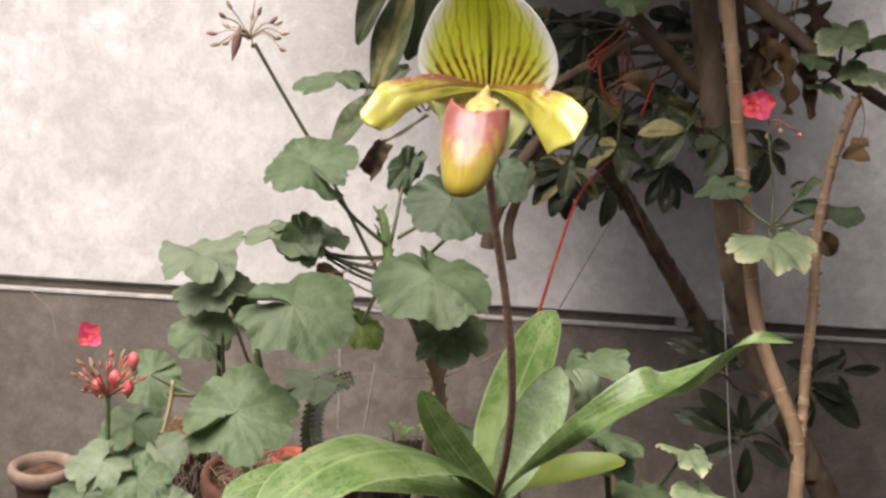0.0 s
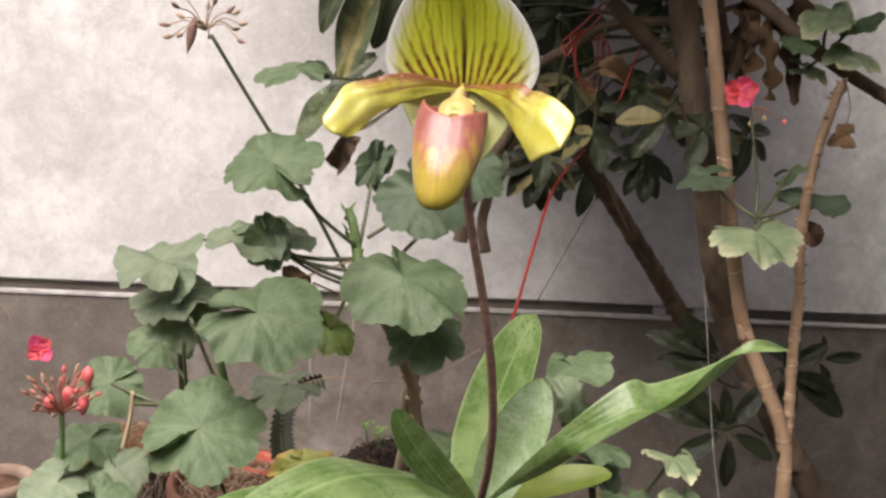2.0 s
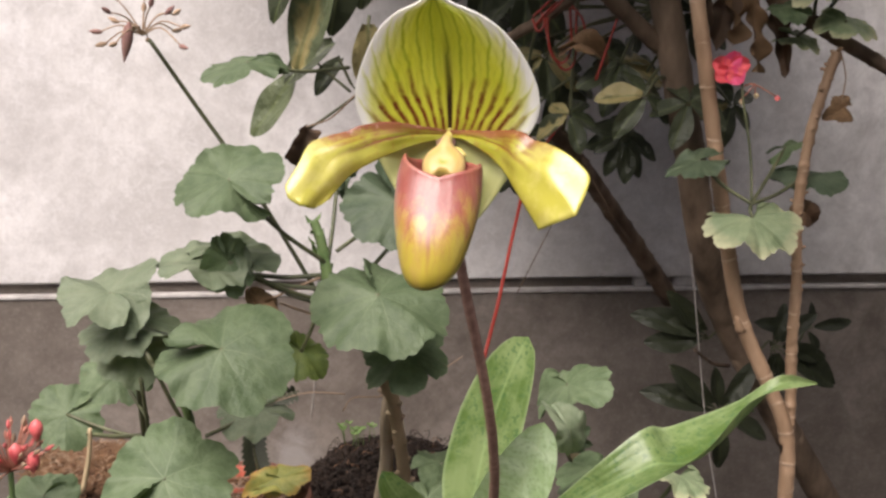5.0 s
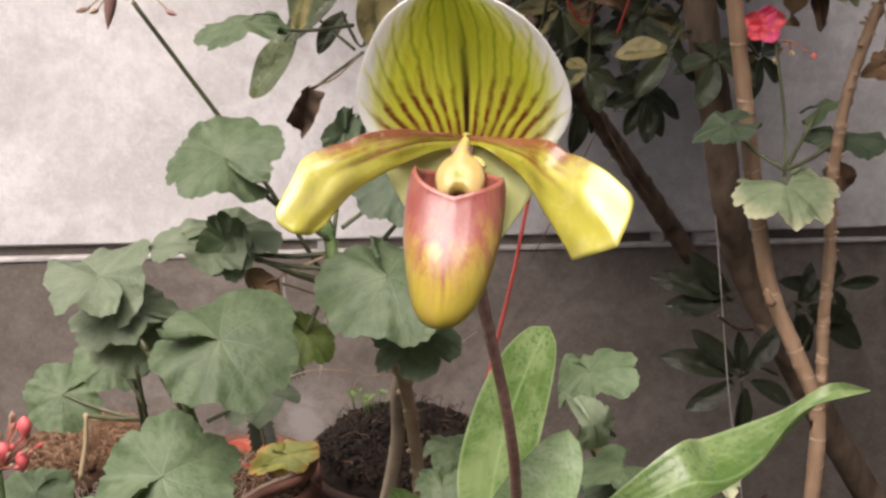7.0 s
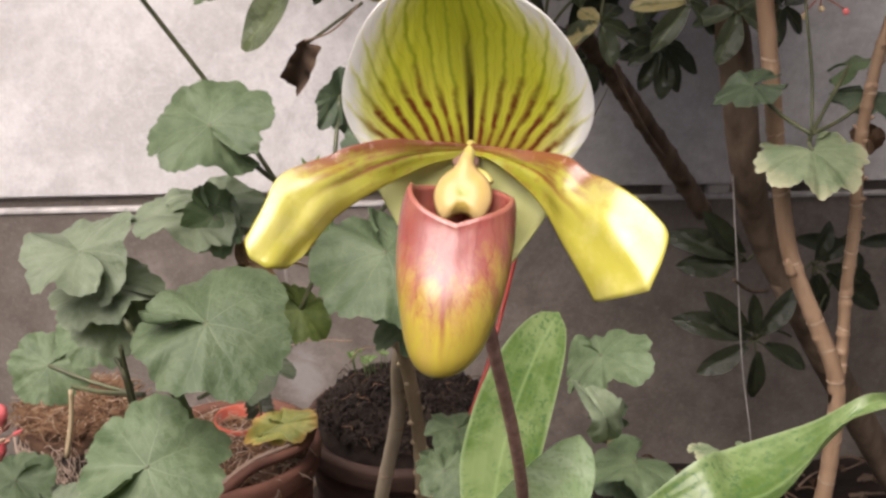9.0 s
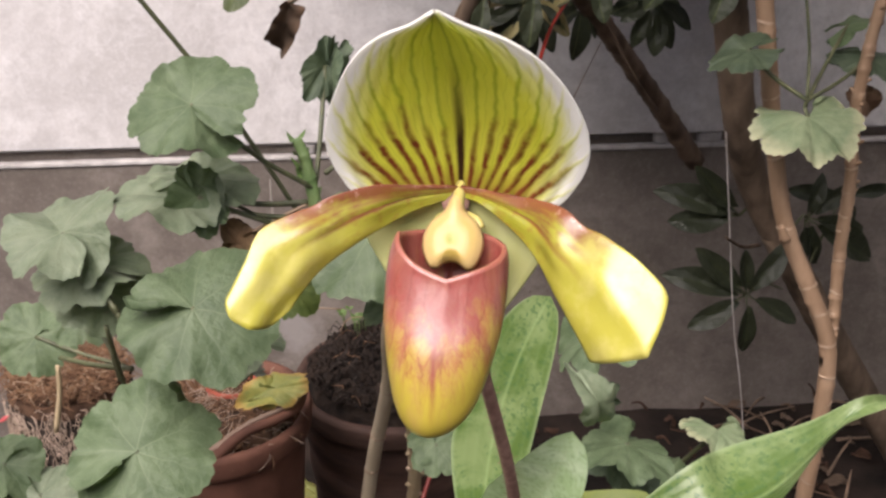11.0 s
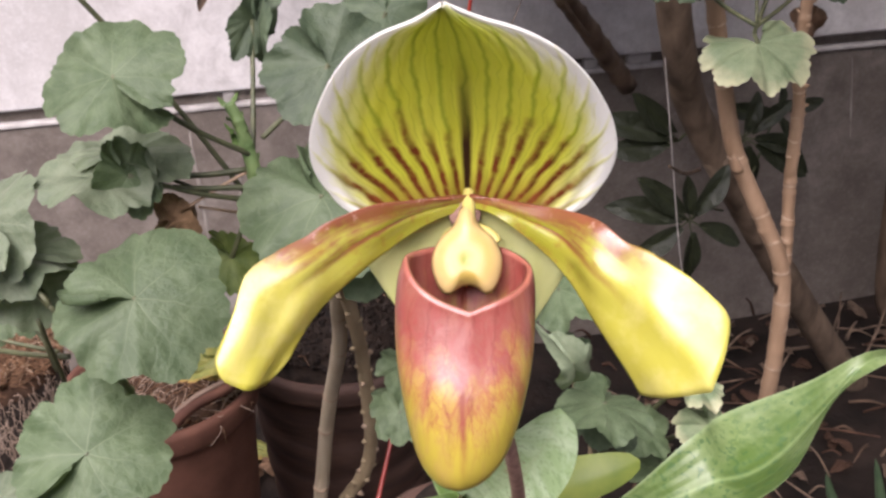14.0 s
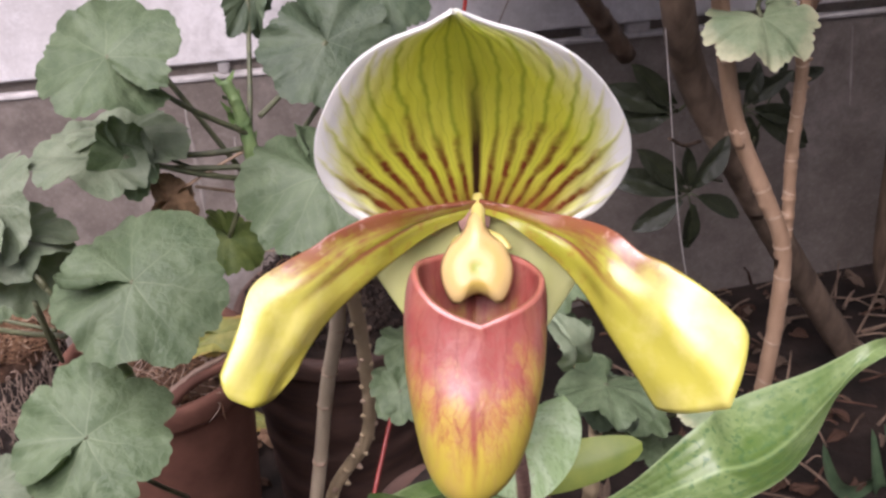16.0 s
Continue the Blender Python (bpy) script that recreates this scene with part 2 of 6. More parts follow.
WALL_PALE = concrete("pale_concrete", (0.60, 0.580, 0.556), (0.80, 0.782, 0.758), (0.86, 0.85, 0.845), 0.36, 1.0)
WALL_DARK = concrete("dark_concrete", (0.155, 0.131, 0.109), (0.246, 0.214, 0.183), (0.36, 0.335, 0.315), 0.07, 1.0, ((-0.100, 0.949, 0.035), (26.0, 1.0, 17.0)))
MORTAR = plain("mortar", (0.36, 0.34, 0.32), (0.56, 0.54, 0.51), 60, 0.9, 0.2, 0.5)
LIME = plain("lime_streak", (0.26, 0.23, 0.20), (0.38, 0.35, 0.31), 40, 0.9, 0.2, 0.3)

# flower materials; UV: u across from -1 to 1, v from the base to the tip


def uv_parts(m):
    u, v, _ = m.xyz(m.coord("UV"))
    return u, v, m.math("ABSOLUTE", m.math("SUBTRACT", m.math("MULTIPLY", u, 2.0), 1.0))


def petal_bumps(m, h, k=0.25):
    m.bump(h, k, 0.0006)


m = Mat("dorsal_sepal", 0.42, 0.4)
u, v, side = uv_parts(m)
p = m.coord()
px, py, pz = m.xyz(p)
# veins run from the heart along the blade and fray towards the rim
fan = m.math("ARCTAN2", px, m.math("ADD", pz, 0.0125))
e = m.math("ADD", m.math("MULTIPLY", m.math("SUBTRACT", u, 0.5), 0.55), m.math("MULTIPLY", fan, 0.62))
wob = m.math("ADD", m.math("MULTIPLY", m.math("SUBTRACT", m.noise(90, 3, p), 0.5), 0.085), m.math("MULTIPLY", m.math("SUBTRACT", m.noise(300, 2, p), 0.5), 0.03))
wave = m.math("ABSOLUTE", m.math("SINE", m.math("MULTIPLY", m.math("ADD", e, wob), 26.7)))
thin = m.math("ABSOLUTE", m.math("SINE", m.math("MULTIPLY", m.math("ADD", e, m.math("MULTIPLY", wob, 1.4)), 53.4)))
vein = m.math("MAXIMUM", m.ramp(wave, 0.0, 0.5, 1, 0), m.ramp(thin, 0.0, 0.30, 0.4, 0))
comb = m.node("CombineXYZ", i0=m.math("MULTIPLY", e, 20.0), i1=m.math("MULTIPLY", v, 2.0), i2=0.0).outputs[0]
# share of the margin's width from the edge inwards
inward = m.node("Attribute")
inward.attribute_name = "inward"
edge = m.math("ADD", inward.outputs["Fac"], m.math("MULTIPLY", m.math("SUBTRACT", m.noise(1.0, 3, comb), 0.5), 0.8))
edge = m.math("ADD", edge, m.math("MULTIPLY", m.math("SUBTRACT", m.noise(330, 4, p), 0.5), 0.5))
edge = m.math("ADD", edge, m.math("MULTIPLY", vein, 0.62))
c = m.mix(m.noise(90, 4, p), (0.70, 0.73, 0.035), (0.83, 0.83, 0.13))
c = m.mix(m.math("MULTIPLY", m.ramp(m.math("ABSOLUTE", e), 0.05, 0.5, 1, 0), m.ramp(pz, 0.012, 0.040, 0, 0.4)), c, (0.42, 0.52, 0.025))
c = m.mix(m.math("MULTIPLY", vein, 0.66), c, (0.25, 0.36, 0.016))
c = m.mix(m.ramp(edge, 0.75, 2.1, 0.9, 0), c, (0.80, 0.81, 0.40))
c = m.mix(m.ramp(edge, 0.45, 1.15, 1, 0), c, (0.94, 0.94, 0.89))
# red-brown dashes along the lower veins, longest halfway out
reach = m.math("ADD", 0.0102, m.math("MULTIPLY", m.ramp(m.math("ABSOLUTE", m.math("SUBTRACT", side, 0.40)), 0.0, 0.42, 1, 0), 0.0085))
reach = m.math("ADD", reach, m.math("MULTIPLY", m.math("SUBTRACT", m.noise(150, 3, p), 0.5), 0.014))
low = m.math("MULTIPLY", m.ramp(m.math("SUBTRACT", pz, reach), -0.0055, 0.0035, 1, 0), m.ramp(side, 0.92, 0.76))
beads = m.ramp(m.noise(430, 2, p), 0.34, 0.54, 0.6, 1)
c = m.mix(m.math("MULTIPLY", m.math("MULTIPLY", m.ramp(wave, 0.36, 0.90, 1, 0), low), beads), c, (0.22, 0.052, 0.015))
c = m.mix(m.math("MULTIPLY", m.ramp(pz, -0.003, 0.006, 0.75, 0), m.ramp(side, 0.8, 0.6)), c, (0.26, 0.07, 0.022))
spine = m.math("MULTIPLY", m.ramp(m.math("ABSOLUTE", m.math("ADD", e, m.math("MULTIPLY", wob, 0.2))), 0.018, 0.050, 1, 0), m.ramp(pz, 0.012, 0.036, 1, 0))
c = m.mix(spine, c, (0.045, 0.016, 0.008))
m.color(c)
petal_bumps(m, m.math("ADD", vein, m.noise(300, 3, p)))
DORSAL = m.see_through(0.42, c).m

m = Mat("petal", 0.30, 0.6)
m.b.inputs["Coat Weight"].default_value, m.b.inputs["Coat Roughness"].default_value = 0.8, 0.25
u, v, side = uv_parts(m)
p = m.coord()
c = m.mix(m.noise(80, 4, p), (0.47, 0.44, 0.04), (0.58, 0.545, 0.10))
c = m.mix(m.ramp(m.math("ADD", v, m.math("MULTIPLY", m.noise(90, 3, p), 0.2)), 0.42, 0.92, 0.95, 0), c, (0.30, 0.30, 0.02))
wob = m.math("MULTIPLY", m.math("SUBTRACT", m.noise(140, 3, p), 0.5), 0.12)
stripe = m.math("ADD", u, wob)
lines = m.math("ABSOLUTE", m.math("SINE", m.math("MULTIPLY", stripe, 26.0)))
c = m.mix(m.math("MULTIPLY", m.ramp(lines, 0, 0.5, 0.4, 0), m.ramp(v, 0.25, 0.75, 1, 0.06)), c, (0.27, 0.24, 0.02))
mid = m.ramp(m.math("ABSOLUTE", m.math("SUBTRACT", stripe, 0.45)), 0.016, 0.07, 1, 0)
c = m.mix(m.math("MULTIPLY", mid, m.ramp(v, 0.45, 0.80, 0.95, 0)), c, (0.19, 0.05, 0.014))
second = m.ramp(m.math("ABSOLUTE", m.math("SUBTRACT", stripe, 0.60)), 0.01, 0.06, 1, 0)
c = m.mix(m.math("MULTIPLY", second, m.ramp(v, 0.2, 0.55, 0.6, 0)), c, (0.22, 0.08, 0.02))
# dusky flush in streaks along the upper half as far as the bend
comb = m.node("CombineXYZ", i0=m.math("MULTIPLY", u, 13.0), i1=m.math("MULTIPLY", v, 5.0), i2=0.0).outputs[0]
streaky = m.math("MULTIPLY", m.math("SUBTRACT", m.noise(1.0, 4, comb, 0.6), 0.5), 0.9)
blot = m.math("ADD", m.math("MULTIPLY", m.math("SUBTRACT", m.noise(190, 4, p), 0.5), 0.5), m.math("MULTIPLY", m.math("SUBTRACT", m.noise(520, 3, p), 0.5), 0.3))
blush = m.math("MULTIPLY", m.ramp(m.math("ADD", m.math("ADD", u, blot), streaky), 0.50, 0.82), m.ramp(m.math("ADD", v, m.math("MULTIPLY", blot, 0.5)), 0.58, 0.78, 1, 0))
c = m.mix(m.math("MULTIPLY", blush, 0.9), c, (0.24, 0.068, 0.03))
brim = m.math("MULTIPLY", m.ramp(m.math("ADD", u, m.math("MULTIPLY", blot, 0.5)), 0.84, 0.98), m.ramp(v, 0.45, 0.66, 0.7, 0))
c = m.mix(brim, c, (0.26, 0.075, 0.045))
warts = m.math("MULTIPLY", m.math("MULTIPLY", m.ramp(m.noise(480, 3, p), 0.58, 0.66), m.ramp(u, 0.70, 0.92)), m.ramp(v, 0.5, 0.68, 0.6, 0))
c = m.mix(warts, c, (0.60, 0.36, 0.28))
flecks = m.math("MULTIPLY", m.ramp(m.noise(420, 3, m.stretch(p, (1, 0.4, 1))), 0.54, 0.66), m.ramp(v, 0.30, 0.66, 0.6, 0))
c = m.mix(flecks, c, (0.25, 0.09, 0.02))
# paler, mottled yellow on the broad end
c = m.mix(m.math("MULTIPLY", m.ramp(m.noise(130, 4, p, 0.6), 0.46, 0.64), m.ramp(v, 0.55, 0.8, 0, 0.6)), c, (0.66, 0.61, 0.19))
m.color(c)
petal_bumps(m, m.math("ADD", m.noise(200, 3, p), m.math("MULTIPLY", lines, 0.12)), 0.16)
PETAL = m.see_through(0.25, c).m

m = Mat("lip", 0.34, 0.5)
m.b.inputs["Coat Weight"].default_value, m.b.inputs["Coat Roughness"].default_value = 0.3, 0.24
u, v, side = uv_parts(m)
p = m.coord()
px, py, pz = m.xyz(p)
long = m.noise(210, 4, m.stretch(p, (1.4, 1.4, 0.16)))
h = m.math("ADD", m.math("MULTIPLY", pz, -1000.0), m.math("MULTIPLY", m.math("SUBTRACT", long, 0.5), 22.0))
h = m.math("ADD", h, m.math("MULTIPLY", m.math("ABSOLUTE", m.math("ADD", px, 0.0018)), 330.0))
c = m.mix(m.ramp(h, 18, 31), (0.25, 0.074, 0.055), (0.40, 0.32, 0.04))
c = m.mix(m.ramp(h, 11, 17, 0.5, 0), c, (0.21, 0.055, 0.038))
# a net of dark red veins runs down from the rim
net = m.noise(230, 5, m.stretch(p, (1.3, 1.3, 0.15)), 0.6, 0.6)
fine = m.noise(420, 3, m.stretch(p, (1.2, 1.2, 0.25)), 0.55, 0.4)
web = m.math("MAXIMUM", m.ramp(m.math("ABSOLUTE", m.math("SUBTRACT", net, 0.5)), 0.0, 0.05, 0.6, 0), m.ramp(m.math("ABSOLUTE", m.math("SUBTRACT", fine, 0.5)), 0.0, 0.04, 0.35, 0))
c = m.mix(m.math("MULTIPLY", web, m.ramp(h, 24, 38, 1, 0.0)), c, (0.25, 0.04, 0.035))
run = m.math("ADD", m.math("MULTIPLY", u, 62.0), m.math("MULTIPLY", m.math("SUBTRACT", m.noise(170, 4, m.stretch(p, (1, 1, 0.6)), 0.6), 0.5), 5.0))
rills = m.math("MULTIPLY", m.ramp(m.math("ABSOLUTE", m.math("SINE", run)), 0.0, 0.32, 0.55, 0), m.ramp(h, 22, 34, 1, 0))
c = m.mix(rills, c, (0.17, 0.03, 0.024))
keel = m.math("MULTIPLY", m.ramp(m.math("ABSOLUTE", m.math("ADD", m.math("ADD", px, 0.0018), m.math("MULTIPLY", m.noise(140, 2, p), 0.0012))), 0.0002, 0.0010, 0.75, 0), m.ramp(h, 30, 42, 1, 0))
c = m.mix(keel, c, (0.2, 0.035, 0.03))
# pale pink mottling, with the pouch's glossy highlights put into the colour
c = m.mix(m.ramp(m.noise(150, 4, m.stretch(p, (1.5, 1.5, 0.5)), 0.65, 0.6), 0.48, 0.72, 0, 0.3), c, (0.40, 0.19, 0.13))
c = m.mix(m.ramp(v, 0.0, 0.02, 0.3, 0), c, (0.48, 0.2, 0.13))
m.color(c)
petal_bumps(m, m.math("ADD", net, m.noise(110, 2, m.stretch(p, (1.4, 1.4, 0.35)))), 0.45)
LIP = m.m

m = Mat("staminode", 0.35, 0.5)
p = m.coord()
px, py, pz = m.xyz(p)
r2 = m.math("ADD", m.math("MULTIPLY", px, px), m.math("MULTIPLY", pz, pz))
c = m.mix(m.noise(200, 3, p), (0.32, 0.225, 0.04), (0.41, 0.30, 0.07))
c = m.mix(m.ramp(r2, 0.0, 0.000005, 0.9, 0), c, (0.20, 0.25, 0.01))
c = m.mix(m.ramp(r2, 0.00001, 0.00004, 0, 0.7), c, (0.58, 0.42, 0.19))
m.color(c)
petal_bumps(m, m.noise(400, 3, p), 0.15)
STAMINODE = m.m
SYNSEPAL = plain("pale_green_sepal", (0.66, 0.70, 0.26), (0.78, 0.80, 0.38), 120, 0.45, thin=0.25, stretch=(1, 1, 0.2))
COLUMN = plain("pale_column", (0.46, 0.40, 0.10), (0.58, 0.50, 0.17), 200, 0.4)
SCAPE = plain("hairy_purple_scape", (0.21, 0.115, 0.085), (0.36, 0.22, 0.17), 300, 0.7)

m = Mat("orchid_leaf", 0.32, 0.5)
u, v, side = uv_parts(m)
p = m.coord()
blot = m.noise(430, 2, m.stretch(p, (1, 1, 1)), 0.5, 0.2)
big = m.noise(38, 4, p, 0.6, 0.5)
c = m.mix(m.ramp(big, 0.40, 0.60), (0.088, 0.152, 0.033), (0.198, 0.272, 0.104))
c = m.mix(m.math("MULTIPLY", m.ramp(blot, 0.53, 0.65, 0, 0.8), m.ramp(m.noise(30, 2, p), 0.30, 0.48)), c, (0.05, 0.12, 0.035))
c = m.mix(m.ramp(side, 0.0, 0.07, 0.45, 0), c, (0.34, 0.46, 0.2))
c = m.mix(m.ramp(side, 0.9, 1.0, 0, 0.5), c, (0.36, 0.46, 0.24))
ribs = m.math("SINE", m.math("MULTIPLY", m.math("ADD", u, m.math("MULTIPLY", m.noise(60, 2, p), 0.02)), 44.0))
c = m.mix(m.math("MULTIPLY", m.ramp(ribs, 0.2, 1.0), 0.07), c, (0.30, 0.40, 0.20))
m.color(c).bump(m.math("ADD", m.noise(120, 3, p), m.math("MULTIPLY", ribs, 0.3)), 0.25, 0.001)
ORCHID_LEAF = m.see_through(0.2, c).m
m = Mat("orchid_leaf_pale", 0.34, 0.5)
u, v, side = uv_parts(m)
p = m.coord()
c = m.mix(m.ramp(m.noise(60, 5, p, 0.6, 0.8), 0.4, 0.64), (0.35, 0.49, 0.24), (0.52, 0.65, 0.43))
c = m.mix(m.ramp(m.noise(380, 2, p), 0.52, 0.66, 0, 0.5), c, (0.2, 0.31, 0.13))
c = m.mix(m.ramp(side, 0.0, 0.06, 0.5, 0), c, (0.42, 0.52, 0.3))
m.color(c).bump(m.noise(120, 3, p), 0.12, 0.001)
ORCHID_PALE = m.see_through(0.2, c).m
ORCHID_YELLOW = plain("orchid_leaf_yellowing", (0.12, 0.17, 0.03), (0.22, 0.26, 0.045), 60, 0.5, thin=0.2)
ALOE = plain("dark_aloe", (0.035, 0.065, 0.03), (0.07, 0.11, 0.055), 60, 0.5)

# ---- mesh helpers ----


def mesh(name, verts, faces, mats, uvs=None, smooth=True, index=None):
    me = bpy.data.meshes.new(name)
    me.from_pydata([tuple(v) for v in verts], [], faces)
    for mt in mats if isinstance(mats, (list, tuple)) else [mats]:
        me.materials.append(mt)
    if uvs:
        layer = me.uv_layers.new(name="UVMap")
        for loop in me.loops:
            layer.data[loop.index].uv = uvs[loop.vertex_index]
    if smooth:
        me.polygons.foreach_set("use_smooth", [True] * len(me.polygons))
    if index:
        me.polygons.foreach_set("material_index", index)
    me.update()
    return me


def thing(name, label, category, at=(0, 0, 0), group=""):
    ob = new(name)
    ob.location = at
    ob.empty_display_size = 0.02
    return tagged(ob, label, category, group)


def part(name, me, parent, m=None, label=""):
    ob = new(name, me)
    ob.parent = parent
    top = Matrix.Translation(parent.location)
    ob.matrix_basis = top.inverted() @ (m if m is not None else Matrix())
    return tagged(ob, label)


def subpart(name, me, parent, label=""):
    ob = new(name, me)
    ob.parent = parent
    return tagged(ob, label)


def smooth_line(pts, per=6):
    """Catmull-Rom through the points."""
    pts = [Vector(p) for p in pts]
    if len(pts) == 2:
        return [pts[0].lerp(pts[1], i / per) for i in range(per + 1)]
    ext = [pts[0] * 2 - pts[1], *pts, pts[-1] * 2 - pts[-2]]
    out = []
    for i in range(1, len(ext) - 2):
        a, b, c, d = ext[i - 1 : i + 3]
        for k in range(per):
            t = k / per
            out.append(0.5 * (2 * b + (c - a) * t + (2 * a - 5 * b + 4 * c - d) * t * t + (3 * b - a - 3 * c + d) * t**3))
    return out + [pts[-1]]


def tube_data(pts, r0, r1, seg=8, per=6, rough=0.0, node=0.0, knob=0.22, seed=0):
    line = smooth_line(pts, per)
    rng = random.Random(seed)
    length = [0.0]
    for a, b in zip(line, line[1:]):
        length.append(length[-1] + (b - a).length)
    if node:
        # rings at the leaf scars
        count = max(2, int(length[-1] / node))
        marks = [(i + rng.uniform(0.2, 0.8)) * length[-1] / count for i in range(count)]
        extra = sorted({*length, *[mk + d for mk in marks for d in (-2.2 * r0, -0.5 * r0, 0, 0.25 * r0, 1.2 * r0)]})
        extra = [e for e in extra if 0 <= e <= length[-1]]
    else:
        marks, extra = [], length
    verts, faces = [], []
    side = None
    rows = 0
    j = 0
    for e in extra:
        while j < len(line) - 2 and length[j + 1] < e:
            j += 1
        t = (e - length[j]) / max(1e-9, length[j + 1] - length[j])
        c = line[j].lerp(line[j + 1], t)
        ahead = (line[min(j + 2, len(line) - 1)] - line[max(j - 1, 0)]).normalized()
        if side is None:
            side = ahead.orthogonal().normalized()
        side = (side - ahead * side.dot(ahead)).normalized()
        other = ahead.cross(side)
        r = r0 + (r1 - r0) * e / length[-1]
        swell = sum(knob * math.exp(-(((e - mk) / (0.35 * r0)) ** 2)) for mk in marks if abs(e - mk) < 2 * r0)
        for k in range(seg):
            a = 2 * math.pi * k / seg
            rr = r * (1 + swell * (1 + 0.6 * math.sin(a + mk_phase(e))) + rough * rng.uniform(-1, 1))
            verts.append(c + rr * (math.cos(a) * side + math.sin(a) * other))
        if rows:
            b = (rows - 1) * seg
            faces += [(b + k, b + (k + 1) % seg, b + seg + (k + 1) % seg, b + seg + k) for k in range(seg)]
        rows += 1
    faces.append(tuple(range(seg - 1, -1, -1)))
    faces.append(tuple(range((rows - 1) * seg, rows * seg)))
    return verts, faces


def mk_phase(e):
    return 37.0 * math.floor(e * 60)


def tube(name, pts, r0, r1, mt, seg=8, per=6, **kw):
    return mesh(name, *tube_data(pts, r0, r1, seg, per, **kw), mt)


def scars(stem, pts, r0, r1, every, mt, seed=0):
    """Thin pale rings where leaves fell off a stem."""
    line = smooth_line(pts, 6)
    rng = random.Random(seed)
    total = sum((b - a).length for a, b in zip(line, line[1:]))
    run, nxt = 0.0, every * 0.6
    for a, b in zip(line, line[1:]):
        step = (b - a).length
        while nxt < run + step:
            c, d = a.lerp(b, (nxt - run) / step), (b - a).normalized()
            d = (d + Vector((rng.uniform(-0.35, 0.35), rng.uniform(-0.35, 0.35), 0))).normalized()
            r = (r0 + (r1 - r0) * nxt / total) * 1.07
            subpart("leaf_scar", tube("leaf_scar", [c - d * 0.0009, c + d * 0.0009], r, r * 0.97, mt, 12, 2, rough=0.05, seed=int(nxt * 9999)), stem)
            nxt += every * rng.uniform(0.45, 1.6)
        run += step


def pegs(stem, pts, r, every, mt, seed=0):
    """Short raised stubs, left and right in turn, where leaf stalks broke off."""
    line = even_line([Vector(q) * 1000 for q in pts], 240)
    rng = random.Random(seed)
    gap = sum((b - a).length for a, b in zip(line, line[1:])) / 240
    k, n = 2.0, 0
    while k < 238:
        c, d = line[int(k)], (line[int(k) + 2] - line[int(k)]).normalized()
        a = (0.2 if n % 2 else 2.9) + rng.uniform(-0.9, 0.9)
        out = Vector((math.cos(a), -abs(math.sin(a)), 0.0)).normalized()
        out = (out - d * out.dot(d)).normalized()
        tip = c + out * (r + rng.uniform(0.0014, 0.0032)) + Vector((0, 0, rng.uniform(0.0, 0.002)))
        subpart("leaf_scar", tube("leaf_scar", [c + out * r * 0.6, c.lerp(tip, 0.8), tip], 0.0036, 0.0014, mt if n % 3 else SCAR, 7, 3, rough=0.12, seed=n), stem)
        k += every / gap * rng.uniform(0.7, 1.4)
        n += 1


def capsule(name, a, b, r, mt, seed=0):
    """A rounded bud from a to b."""
    a, b = Vector(a), Vector(b)
    d = (b - a).normalized()
    s = d.orthogonal().normalized()
    o = d.cross(s)
    k = random.Random(seed).uniform(0.45, 0.7)

    def fn(u, v):
        w = r * math.sin(math.pi * min(1.0, max(0.0, v)) ** (1 / (2 * k))) + 1e-5
        t = 6.2832 * u
        return a.lerp(b, v) + (s * math.cos(t) + o * math.sin(t)) * w

    return mesh(name, *grid(fn, 8, 7)[:2], mt)


def strands(name, lines, r, mt, seg=4, per=3):
    """Many thin strands as one mesh."""
    vs, fs = [], []
    for ln in lines:
        v, f = tube_data(ln, r, r * 0.6, seg, per)
        fs += [tuple(i + len(vs) for i in q) for q in f]
        vs += v
    return mesh(name, vs, fs, mt)


def grid(fn, nu, nv):
    verts, uvs, faces = [], [], []
    for j in range(nv + 1):
        for i in range(nu + 1):
            a, b = i / nu, j / nv
            verts.append(fn(a, b))
            uvs.append((a, b))
    w = nu + 1
    for j in range(nv):
        for i in range(nu):
            q = j * w + i
            faces.append((q, q + 1, q + w + 1, q + w))
    return verts, faces, uvs


def frame_of(origin, tip, facing, size, wide=1.0):
    """Local x from origin to tip, z towards facing."""
    o, x = Vector(origin), (Vector(tip) - Vector(origin)).normalized()
    z = Vector(facing)
    z = (z - x * z.dot(x)).normalized()
    y = z.cross(x)
    m = Matrix((x * size, y * size * wide, z * size)).transposed().to_4x4()
    m.translation = o
    return m


